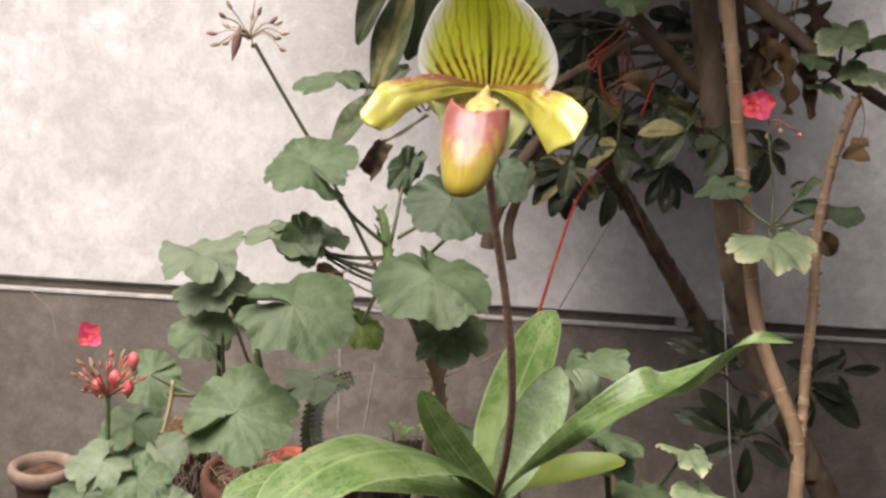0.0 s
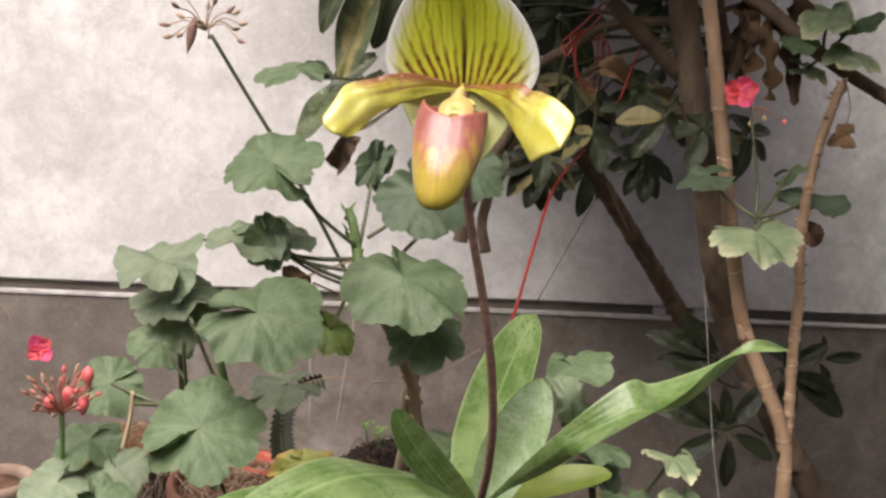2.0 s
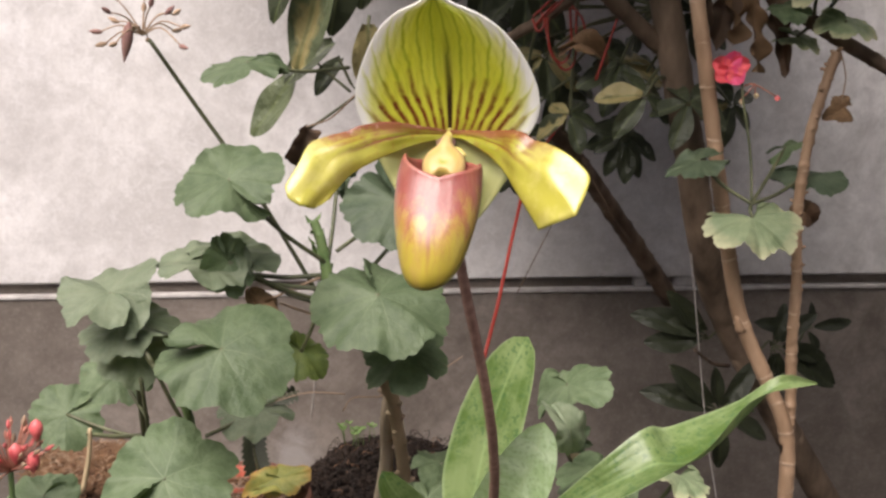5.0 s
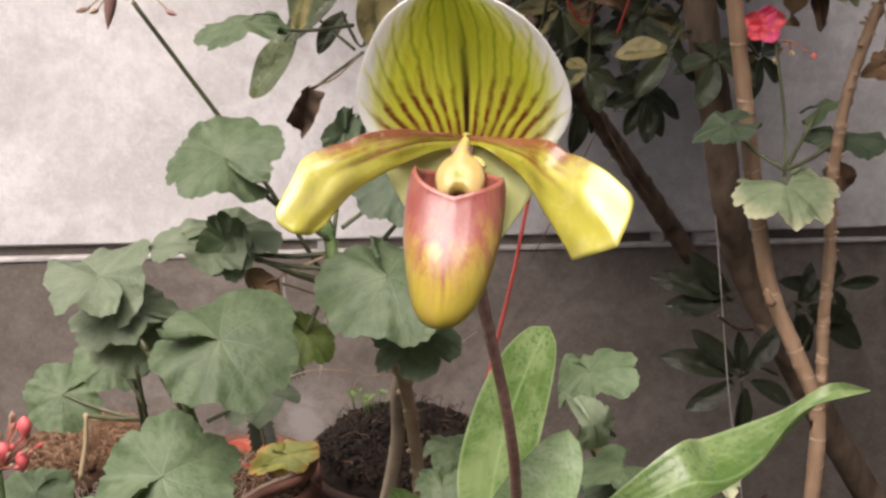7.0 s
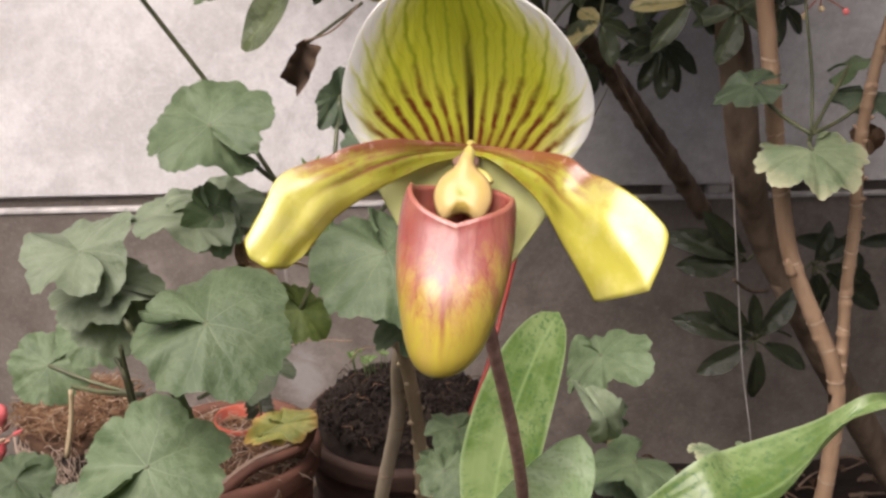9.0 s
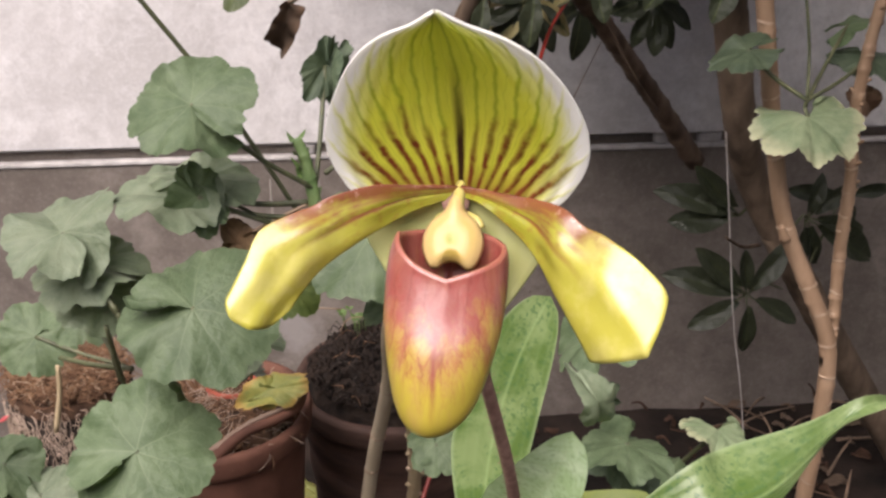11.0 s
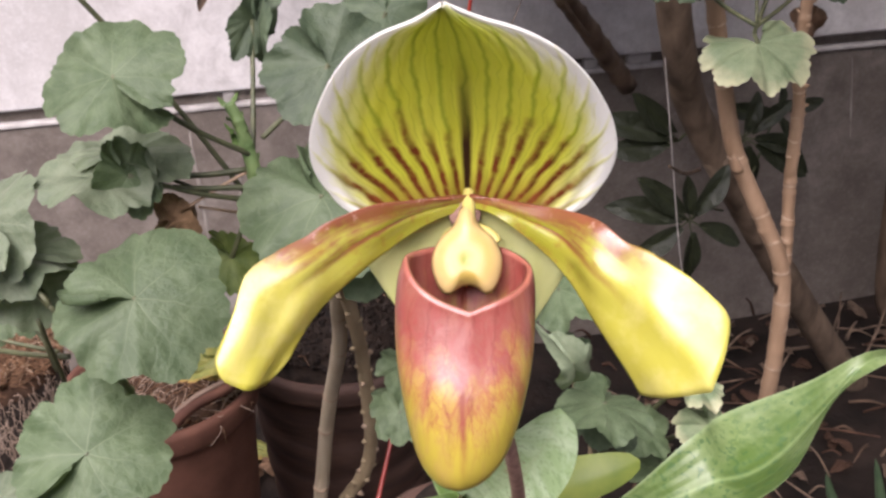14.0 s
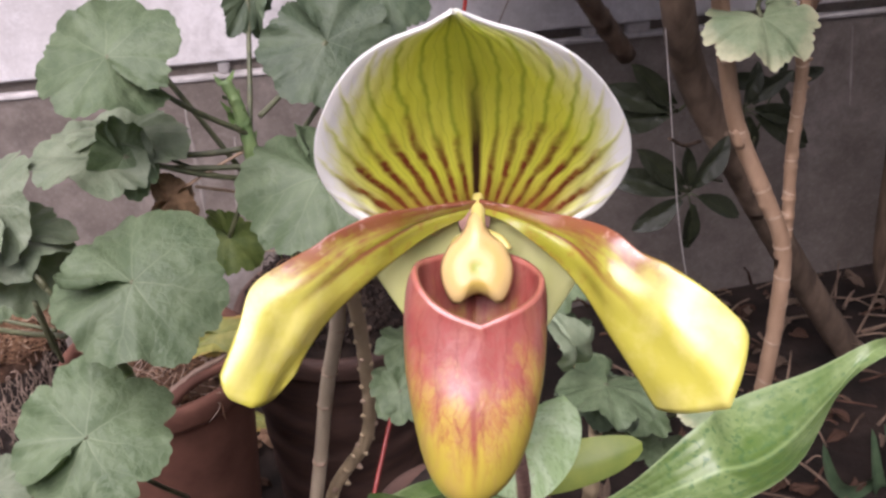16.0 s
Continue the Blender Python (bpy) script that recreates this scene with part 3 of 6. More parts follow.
def geranium_blade(seed, cup=0.18, fold=0.0, crumple=0.08, lobes=7, spread=1.08):
    """A broad, scalloped leaf of unit radius; the stalk meets it at the origin, and the tip lies on +x."""
    rng = random.Random(seed)
    n, rings = 220, 12
    ph = [rng.uniform(0, 6.28) for _ in range(12)]
    amp, lift, skew = rng.uniform(0.85, 1.15), rng.uniform(0.10, 0.20), rng.uniform(-0.25, 0.25)
    under = rng.choice((-1, 1))
    deep = rng.uniform(0.14, 0.24)
    tall = [rng.uniform(-0.06, 0.06) for _ in range(lobes + 2)]
    verts, faces = [(0, 0, 0)], []
    for j in range(1, rings + 1):
        r = j / rings
        for i in range(n + 1):
            a = -math.pi + 2 * math.pi * i / n
            gap = min(1.0, (math.pi - abs(a)) / 0.14)
            edge = (0.42 + 0.58 * gap**0.6) * (1.0 - 0.14 * ((1 - math.cos(a)) / 2) ** 1.3)
            # lobes of uneven length, each with a few rounded teeth
            w = a + 0.10 * math.sin(2 * a + ph[0]) + 0.05 * math.sin(5 * a + ph[1])
            q = w * lobes / 6.2832 + 0.5 + skew * 0.3
            ridge = abs(math.cos(math.pi * (q - 0.5)))
            lobe = deep * (ridge**0.55 - 0.72) + tall[int(math.floor(q)) % len(tall)] * ridge
            size = 0.6 + 0.4 * math.sin(4 * a + ph[2])
            teeth = 0.075 * size * (abs(math.sin(w * lobes * 1.55 + ph[3])) ** 0.65 - 0.5) + 0.012 * math.sin(a * 41 + ph[4])
            rr = r * edge * (1 + 0.04 * math.sin(2 * a + ph[5]) + lobe * r**3 + teeth * r**6)
            cut = max(0.0, (abs(a) - 2.5) / 0.64)
            turn = spread * a + (0.16 * cut * math.sin(8 * r + ph[0]) + 0.07 * cut * math.sin(19 * r + ph[3])) * r
            x, y = rr * math.cos(turn), rr * math.sin(turn)
            z = -cup * rr * rr * amp
            # shallow troughs along the veins, puckers between them, a waved rim
            z += 0.070 * r**1.5 * (0.5 - ridge**2) * (0.4 + 0.6 * gap)
            z += crumple * (r * math.sin(2 * a + ph[6]) + r * r * math.sin(3 * a + ph[7]) + 0.35 * r**2 * math.sin(5 * a + ph[8]))
            z += r**3 * (0.040 * math.sin(8 * a + ph[9]) + 0.022 * math.sin(13 * a + ph[10]) + 0.014 * math.sin(21 * a + ph[11]))
            z += 0.010 * math.sin(9 * x + ph[1]) * math.sin(8 * y + ph[2]) * r
            z += fold * abs(y)
            # of the two lobes beside the stalk one rides over the other, which dips and folds under
            near = max(0.0, (abs(a) - 2.1) / 1.04)
            z += lift * near * r * (1 if a * under < 0 else -1.3) + 0.05 * near * r
            if a * under > 2.3:
                z -= 0.22 * ((a * under - 2.3) / 0.84) ** 1.4 * r * r
            verts.append((x, y, z))
    w = n + 1
    for i in range(n):
        faces.append((0, 1 + i, 2 + i))
    for j in range(rings - 1):
        for i in range(n):
            q = 1 + j * w + i
            faces.append((q, q + w, q + w + 1, q + 1))
    return verts, faces


BLADES = {}


def blade(seed, mt, **kw):
    k = (seed, mt.name, *sorted(kw.items()))
    if k not in BLADES:
        BLADES[k] = mesh("leaf", *geranium_blade(seed, **kw), mt)
    return BLADES[k]


def g_leaf(plant, at, tip, size, facing=(0, -0.7, 0.75), mt=G_LEAF, stalk=None, seed=1, wide=1.0, sr=0.0014, label="", **kw):
    """A leaf of a geranium with its stalk, which ends at the point stalk."""
    part("leaf", blade(seed, mt, **kw), plant, frame_of(at, tip, facing, size, wide), label)
    if stalk:
        a, b = Vector(at), Vector(stalk)
        mid = a.lerp(b, 0.5) + Vector((0, 0.004, -0.06 * (a - b).length))
        part("leaf_stalk", tube("leaf_stalk", [b, mid, a], sr * 1.15, sr, PETIOLE, 7, 7), plant)


def g_face(plant, at, size, elev, yaw, spin, mt=G_LEAF, stalk=None, seed=1, wide=1.0, label="", **kw):
    """A leaf by the way its upper face looks: degrees up, degrees to the right of the front, and its tip's turn from straight down."""
    e, w, s = radians(elev), radians(yaw), radians(spin)
    n = Vector((math.sin(w) * math.cos(e), -math.cos(w) * math.cos(e), math.sin(e)))
    across = Vector((math.cos(w), math.sin(w), 0))
    down = across.cross(n).normalized()
    down = down if down.z < 0 else -down
    tip = Vector(at) + down * math.cos(s) + across * math.sin(s)
    g_leaf(plant, at, tip, size, n, mt, stalk, seed, wide, label=label, **kw)


def dry_leaf(plant, at, tip, size, facing=(0, -1, 0.2), mt=DRY, seed=1, wide=0.6, name="dead_leaf", label="crumpled brown dead leaf"):
    me = blade(seed, mt, cup=1.0, fold=0.9, crumple=0.30, lobes=5)
    return part(name, me, plant, frame_of(at, tip, facing, size, wide), label)


def strap(name, p, width, n0, n1, mt, trough=0.25, tipness=0.75, nu=12, nv=30, wave=0.0, seed=0, acute=2.2):
    """A long leaf along a cubic curve of four points; n0, n1: where its upper face looks at base and tip."""
    p = [Vector(q) for q in p]
    n0, n1 = Vector(n0), Vector(n1)
    path = smooth_line(p, 8) if len(p) > 4 else None

    def at(t):
        if path:
            k = min(int(t * (len(path) - 1)), len(path) - 2)
            return path[k].lerp(path[k + 1], t * (len(path) - 1) - k)
        s = 1 - t
        return s**3 * p[0] + 3 * s * s * t * p[1] + 3 * s * t * t * p[2] + t**3 * p[3]

    def fn(a, b):
        c, d = at(b), (at(min(1, b + 0.03)) - at(max(0, b - 0.03))).normalized()
        n = n0.lerp(n1, b)
        n = (n - d * n.dot(d)).normalized()
        s = d.cross(n)
        e = 2 * a - 1
        w = width / 2 * (0.45 + 0.55 * min(1, b / 0.35) ** 0.7) * (1 - max(0, (b - tipness) / (1 - tipness)) ** acute) ** (0.5 if acute > 2 else 0.85)
        ripple = wave * math.sin(b * 17 + seed) * e * abs(e)
        return c + s * e * w * 0.97 + n * (trough * w * (abs(e) ** 1.5) + ripple * width)

    return mesh(name, *grid(fn, nu, nv)[:2], mt, grid(fn, nu, nv)[2])


def even_line(pts, n):
    """n + 1 points at even steps along a smooth line, in millimetres given, metres returned."""
    line = smooth_line([Vector(q) * 0.001 for q in pts], 12)
    run = [0.0]
    for a, b in zip(line, line[1:]):
        run.append(run[-1] + (b - a).length)
    at = [i / n * run[-1] for i in range(n + 1)]
    return [Vector([float(np.interp(t, run, [q[k] for q in line])) for k in range(3)]) for t in at]


def ribbon(name, up, low, mt, trough=0.12, nu=16, nv=56, wave=0.0):
    """A long leaf between an upper and a lower edge that meet at its tip, hollow along the midrib."""
    hi, lo = even_line([Vector(q) * 1000 for q in up], nv), even_line([Vector(q) * 1000 for q in low], nv)

    def fn(a, b):
        j = min(nv, int(round(b * nv)))
        p, q = lo[j], hi[j]
        ahead = hi[min(nv, j + 1)] + lo[min(nv, j + 1)] - hi[max(0, j - 1)] - lo[max(0, j - 1)]
        n = ahead.cross(q - p)
        n = n.normalized() if n.length > 1e-12 else Vector((0, 0, 1))
        n = n if n.z > 0 else -n
        w = (q - p).length
        e = 2 * a - 1
        return p.lerp(q, a) - n * w * (trough * (1 - abs(e) ** 1.4) + wave * math.sin(b * 19 + 2 * a) * e * e)

    v, f, uv = grid(fn, nu, nv)
    return mesh(name, v, f, mt, uv)


def thicken(ob, d):
    md = ob.modifiers.new("thickness", "SOLIDIFY")
    md.thickness, md.offset = d, 0
    return ob


def lathe(name, profile, mt, seg=40, wobble=0.0, seed=0):
    rng = random.Random(seed)
    ph = [rng.uniform(0, 6.28) for _ in range(3)]
    verts, faces = [], []
    for r, z in profile:
        for k in range(seg):
            a = 2 * math.pi * k / seg
            rr = r * (1 + wobble * (math.sin(2 * a + ph[0]) + 0.6 * math.sin(3 * a + ph[1] + z * 20)))
            verts.append((rr * math.cos(a), rr * math.sin(a), z + wobble * 0.06 * math.sin(3 * a + ph[2])))
    for j in range(len(profile) - 1):
        for k in range(seg):
            faces.append((j * seg + k, j * seg + (k + 1) % seg, (j + 1) * seg + (k + 1) % seg, (j + 1) * seg + k))
    return mesh(name, verts, faces, mt)


def slab(name, a, b, mt, parent=None, label="", category="", bevel=0.003):
    bm = bmesh.new()
    bmesh.ops.create_cube(bm, size=1)
    for v in bm.verts:
        v.co = [a[i] + (b[i] - a[i]) * (v.co[i] + 0.5) for i in range(3)]
    if bevel:
        bmesh.ops.bevel(bm, geom=bm.edges[:], offset=bevel, segments=2, affect="EDGES")
    me = bpy.data.meshes.new(name)
    bm.to_mesh(me)
    bm.free()
    me.materials.append(mt)
    ob = new(name, me)
    if parent:
        ob.parent = parent
    return tagged(ob, label, category, "", "" if parent else "structure")


# ---- ground and wall ----
GZ, WY, LZ = -0.12, 0.9490, 0.2712


def ground_mesh():
    def fn(a, b):
        x, y = (2 * a - 1), (2 * b - 1)
        x, y = 40 * x**5 + 1.2 * x, 40 * y**5 + 1.2 * y + 0.4
        near = math.exp(-(x * x + y * y) / 4)
        return x, y, GZ + near * (0.018 * noise.noise((x * 5, y * 5, 0)) + 0.008 * noise.noise((x * 17, y * 17, 3)))

    v, f, uv = grid(fn, 120, 120)
    return mesh("ground", v, f, EARTH)


tagged(new("ground", ground_mesh()), "dark bare earth below the potted plants", "ground", "", "structure")
slab("wall_upper", (-6, WY, LZ + 0.016), (6, WY + 0.12, 2.6), WALL_PALE, None, "pale mottled concrete garden wall", "wall")
lower = slab("wall_lower", (-6, WY + 0.001, GZ - 0.3), (6, WY + 0.12, LZ), WALL_DARK, None, "dark grey concrete base panel of the garden wall", "wall")
slab("wall_joint", (-6, WY + 0.012, LZ - 0.004), (6, WY + 0.11, LZ + 0.02), WALL_DARK, None, "recessed dark joint between wall panels", "wall joint", 0)
slab("wall_ledge", (-6, WY - 0.0015, LZ - 0.003), (6, WY + 0.012, LZ + 0.0018), MORTAR, None, "thin pale mortar lip along the wall joint", "mortar", 0.001)
for x0, x1 in ((-0.075, -0.062), (0.355, 0.372), (0.41, 0.44)):
    slab("mortar_plug", (x0, WY + 0.002, LZ + 0.0018), (x1, WY + 0.014, LZ + 0.016), MORTAR, None, "pale mortar plug in the wall joint", "mortar", 0.002)
# unseen walls, added to cut low sky light and bounce light forwards
for n, a, b in (("wall_south", (-2.6, -2.7, GZ - 0.3), (2.4, -2.58, 2.6)), ("wall_west", (-2.6, -2.58, GZ - 0.3), (-2.48, WY, 2.6)), ("wall_east", (2.28, -2.58, GZ - 0.3), (2.4, WY, 2.6))):
    slab(n, a, b, WALL_PALE, None, "unseen pale concrete wall added to block and bounce light", "wall")


def streak(pts, w, seed):
    """A thin lime run on the wall."""
    line = smooth_line(pts, 10)
    rng = random.Random(seed)
    vs, fs = [], []
    for i, c in enumerate(line):
        t = i / (len(line) - 1)
        ww = w * (0.35 + 0.65 * math.sin(math.pi * min(1, t * 0.9 + 0.08))) * rng.uniform(0.6, 1.2)
        for k, (dx, dy) in enumerate(((-1, 0.0006), (-0.4, 0.0001), (0.4, 0.0001), (1, 0.0006))):
            vs.append(c + Vector((dx * ww, dy, 0)))
        if i:
            b = (i - 1) * 4
            fs += [(b + k, b + k + 1, b + k + 5, b + k + 4) for k in range(3)]
    return mesh("lime_streak", vs, fs, LIME)


part("lime_streak", streak([(-0.067, WY, 0.195), (-0.071, WY, 0.153), (-0.078, WY, 0.094)], 0.0022, 1), lower)
part("lime_streak", streak([(-0.118, WY, 0.217), (-0.116, WY, 0.151), (-0.115, WY, 0.092)], 0.0026, 2), lower)
part("lime_streak", streak([(-0.061, WY, 0.257), (-0.058, WY, 0.204)], 0.0018, 3), lower)
part("lime_streak", streak([(-0.118, WY, 0.244), (-0.119, WY, 0.195)], 0.0016, 6), lower)
part("lime_streak", streak([(0.710, WY, 0.255), (0.728, WY, 0.144)], 0.0022, 7), lower)

# ---- orchid ----
OB = (0.045, 0.205, 0.334)
orchid = thing("slipper_orchid", "slipper orchid with one open yellow-green and maroon flower", "orchid", OB)
FC = Vector((0.0055, -0.0052, 0.6222))
FL = Matrix.Translation(FC) @ pose(0, 0, 0, 0, 0, -11) @ Matrix.Scale(1.022, 4)


def dorsal_mesh():
    # half width over height
    prof = ((-0.008, 0.012), (-0.004, 0.0235), (0.002, 0.0284), (0.008, 0.0306), (0.014, 0.0305), (0.020, 0.0288), (0.028, 0.0248), (0.034, 0.0204), (0.0375, 0.0166), (0.0405, 0.0119), (0.0430, 0.0058), (0.0462, 0.0004))
    curve = smooth_line([(q[0], q[1], 0) for q in prof], 8)
    zs, ws = [q.x for q in curve], [q.y for q in curve]

    def fn(a, b):
        e = 2 * a - 1
        z = -0.008 + 0.0542 * (1 - (1 - b) ** 1.25)
        w = float(np.interp(z, zs, ws))
        k = max(0.0, z / 0.046)
        # the blade leans over the lip; its flanks cup forwards and the rim rolls back
        y = -0.0165 * k**1.8 + 0.0035 * (1 - k) - 0.0016 * abs(e) ** 1.6 * (w / 0.03)
        y += 0.0013 * math.exp(-((e * w / 0.0016) ** 2)) * (1 - k)
        y -= 0.00028 * math.cos(e * math.pi * 17) * (1 - 0.6 * abs(e)) * max(0.0, 1 - 0.8 * k)
        y += 0.0005 * math.sin(5 * e + 4 * k)
        return e * w - 0.0010 - 0.0034 * k**3, y, z

    return grid(fn, 120, 60)


v, f, uv = dorsal_mesh()
me = mesh("dorsal_sepal", v, f, DORSAL, uv)
half = [max(abs(q[0] + 0.0010 + 0.0034 * max(0.0, q[2] / 0.046) ** 3) for q in v if abs(q[2] - z) < 1e-7) for z in sorted({round(q[2], 9) for q in v})]
heights = sorted({round(q[2], 9) for q in v})
margin = me.attributes.new("inward", "FLOAT", "POINT")
for q, got in zip(v, margin.data):
    w = float(np.interp(q[2], heights, half))
    x = abs(q[0] + 0.0010 + 0.0034 * max(0.0, q[2] / 0.046) ** 3)
    got.value = (w - x) / (0.0046 * min(1.0, w / 0.02) + 0.0006)
thicken(part("dorsal_sepal", me, orchid, FL, "green striped dorsal sepal with a white margin"), 0.0007)


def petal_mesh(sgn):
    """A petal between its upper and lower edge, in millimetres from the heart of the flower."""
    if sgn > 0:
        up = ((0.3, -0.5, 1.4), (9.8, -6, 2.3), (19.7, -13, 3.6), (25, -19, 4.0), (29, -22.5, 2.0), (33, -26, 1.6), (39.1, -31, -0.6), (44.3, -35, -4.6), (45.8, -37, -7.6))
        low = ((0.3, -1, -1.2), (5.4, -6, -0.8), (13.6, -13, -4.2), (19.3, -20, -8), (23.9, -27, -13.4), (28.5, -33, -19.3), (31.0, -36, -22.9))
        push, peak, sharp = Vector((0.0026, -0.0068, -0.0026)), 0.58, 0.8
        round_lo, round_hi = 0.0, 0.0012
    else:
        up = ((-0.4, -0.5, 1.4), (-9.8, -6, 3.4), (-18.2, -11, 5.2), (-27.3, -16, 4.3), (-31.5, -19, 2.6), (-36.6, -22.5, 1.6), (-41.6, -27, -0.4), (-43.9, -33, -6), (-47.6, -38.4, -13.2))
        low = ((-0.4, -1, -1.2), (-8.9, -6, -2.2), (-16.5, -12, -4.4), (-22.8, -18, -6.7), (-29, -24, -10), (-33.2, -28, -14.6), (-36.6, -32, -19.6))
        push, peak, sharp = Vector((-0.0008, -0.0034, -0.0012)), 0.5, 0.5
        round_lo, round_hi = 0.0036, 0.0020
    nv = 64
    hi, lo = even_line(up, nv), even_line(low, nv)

    def fn(a, b):
        j = min(nv, max(0, int(round(b * nv))))
        p, q = lo[j], hi[j]
        ahead = (lo[min(nv, j + 1)] + hi[min(nv, j + 1)] - lo[max(0, j - 1)] - hi[max(0, j - 1)]).normalized()
        span = q - p
        n = ahead.cross(span)
        n = n.normalized() * sgn
        if n.y > 0:
            n = -n
        c = p.lerp(q, a)
        end = max(0.0, (b - 0.80) / 0.20)
        tip = min(a / peak, (1 - a) / (1 - peak)) ** sharp
        c += push * tip * end**1.6
        c -= ahead * end**2 * (round_lo * max(0.0, 1 - a / 0.22) ** 2 + round_hi * max(0.0, 1 - (1 - a) / 0.25) ** 2)
        # a shallow channel near the base turns into a swelling towards the tip; the midrib is a groove
        w = span.length
        swell = (-0.10 + 0.26 * min(1.0, b / 0.6)) * w * math.sin(math.pi * a) * (1 - 0.55 * end)
        rib = -0.0005 * math.exp(-(((a - 0.46) / 0.07) ** 2)) * (1 - b)
        frill = 0.00035 * math.sin(b * 34 + sgn) * max(0.0, 2 * a - 1) ** 3 * (1 - b)
        # the broad end is gently buckled
        buckle = 0.00055 * math.sin(b * 19 + a * 5 + sgn) * math.sin(math.pi * a) * min(1.0, b * 1.6) + 0.0003 * math.sin(b * 9 - a * 13 + 2 * sgn) * b
        return c + n * (swell + rib + frill + buckle)

    v, f, uv = grid(fn, 40, nv)
    if sgn < 0:
        f = [tuple(reversed(q)) for q in f]
    return mesh("petal", v, f, PETAL, uv)


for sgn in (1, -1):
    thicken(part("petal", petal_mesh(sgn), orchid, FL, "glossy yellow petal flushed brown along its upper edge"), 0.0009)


def lip_mesh():
    """The slipper: rings from the rim down to the toe, open at the top."""
    # share of the height, middle of the ring forwards and sideways, half width, half depth
    prof = ((0.0, 0.0152, -0.0006, 0.0126, 0.0112), (0.1, 0.0170, -0.0010, 0.0131, 0.0117), (0.25, 0.0200, -0.0014, 0.0133, 0.0122), (0.42, 0.0240, -0.0017, 0.0129, 0.0128), (0.58, 0.0276, -0.0020, 0.0117, 0.0121), (0.72, 0.0300, -0.0023, 0.0104, 0.0110), (0.84, 0.0320, -0.0027, 0.0088, 0.0095), (0.93, 0.0334, -0.0032, 0.0066, 0.0074), (0.98, 0.0346, -0.0036, 0.0040, 0.0044), (1.0, 0.0356, -0.0038, 0.0003, 0.0003))
    curve = smooth_line([(q[0], 0, 0) for q in prof], 6)
    ts = [q.x for q in curve]
    cols = [[q.x for q in smooth_line([(r[i], 0, 0) for r in prof], 6)] for i in range(1, 5)]

    def fn(a, b):
        ang = 2 * math.pi * a + math.pi
        t = b**0.85
        fc, side, hw, hd = (float(np.interp(t, ts, cols[i])) for i in range(4))
        s, c = math.sin(ang), math.cos(ang)
        front = max(0.0, c)
        # the rim dips to a notch in front and stands up as an ear on each side
        vee = max(0.0, 1 - abs(s) / 0.98) if c > 0 else 0.0
        rim = -0.0042 - 0.0034 * vee - 0.0017 * (1 - abs(s) ** 4 if c > 0 else 0.0) - 0.0026 * max(0.0, s) ** 3 - 0.004 * max(0.0, -c) ** 0.7
        z = rim + (-0.0432 - rim) * t
        flare = math.exp(-t * 24)
        x = (hw + 0.0004 * flare) * s + side
        # ears lean inwards over the opening
        x -= 0.0012 * flare * s * (1 - abs(c))
        y = fc + hd * c + 0.0007 * flare * front
        y += 0.0004 * math.sin(7 * ang + 9 * t) * t * (1 - t) + 0.0006 * math.exp(-((s / 0.12) ** 2)) * front * (1 - t)
        return x, -y, z

    v, f, uv = grid(fn, 88, 56)
    return mesh("lip", v, f, LIP, uv)


thicken(part("lip", lip_mesh(), orchid, FL, "glossy maroon and yellow pouch"), 0.0009)


def shield_mesh():
    """A pear-shaped shield: narrow where it joins the heart, two blunt horns and a notch below."""
    half = ((0, 11.8), (0.9, 10.9), (1.5, 9.0), (2.9, 6.8), (5.2, 4.6), (6.6, 1.4), (6.6, -1.6), (5.7, -4.4), (4.6, -6.0), (3.5, -6.1), (2.4, -5.0), (1.1, -4.4), (0, -4.2))
    line = even_line([(*q, 0) for q in half], 24)

    def fn(a, b):
        k = a * 48
        q = line[min(24, int(round(k if k <= 24 else 48 - k)))]
        x, z = (q.x if k <= 24 else -q.x), q.y
        bulge = 0.0026 * (1 - b**5) - 0.00025 * math.exp(-((math.hypot(x, z) * b / 0.0012) ** 2))
        return x * b, -bulge, z * b

    v, f, uv = grid(fn, 48, 14)
    me = mesh("staminode", v, f, STAMINODE, uv)
    bm = bmesh.new()
    bm.from_mesh(me)
    bmesh.ops.remove_doubles(bm, verts=bm.verts, dist=0.000002)
    bm.to_mesh(me)
    bm.free()
    return me


thicken(part("staminode", shield_mesh(), orchid, FL @ pose(-0.0007, -0.0108, -0.0086, -44, 0, 0), "cream-yellow shield with a green centre"), 0.001)
part("column", tube("column", [(0, 0.002, 0.001), (-0.0002, -0.002, -0.0005), (-0.0004, -0.005, -0.0025), (-0.0006, -0.0072, -0.0050)], 0.0011, 0.0019, COLUMN, 14, 6), orchid, FL)
for sgn in (-1, 1):
    part("anther", tube("anther", [(sgn * 0.0015, -0.004, -0.004), (sgn * 0.0042, -0.0058, -0.0046), (sgn * 0.0056, -0.0072, -0.0062)], 0.0008, 0.0010, COLUMN, 10, 5), orchid, FL)


def synsepal_mesh():
    def fn(a, b):
        e = 2 * a - 1
        w = 0.0268 * (1 - b) ** 0.6 * (0.45 + 0.55 * min(1, b * 5))
        z = -0.033 * b
        return e * w, -0.0005 - 0.006 * e * e * (1 - 0.4 * b) - 0.012 * b * b, z

    v, f, uv = grid(fn, 20, 20)
    return mesh("synsepal", v, f, SYNSEPAL, uv)


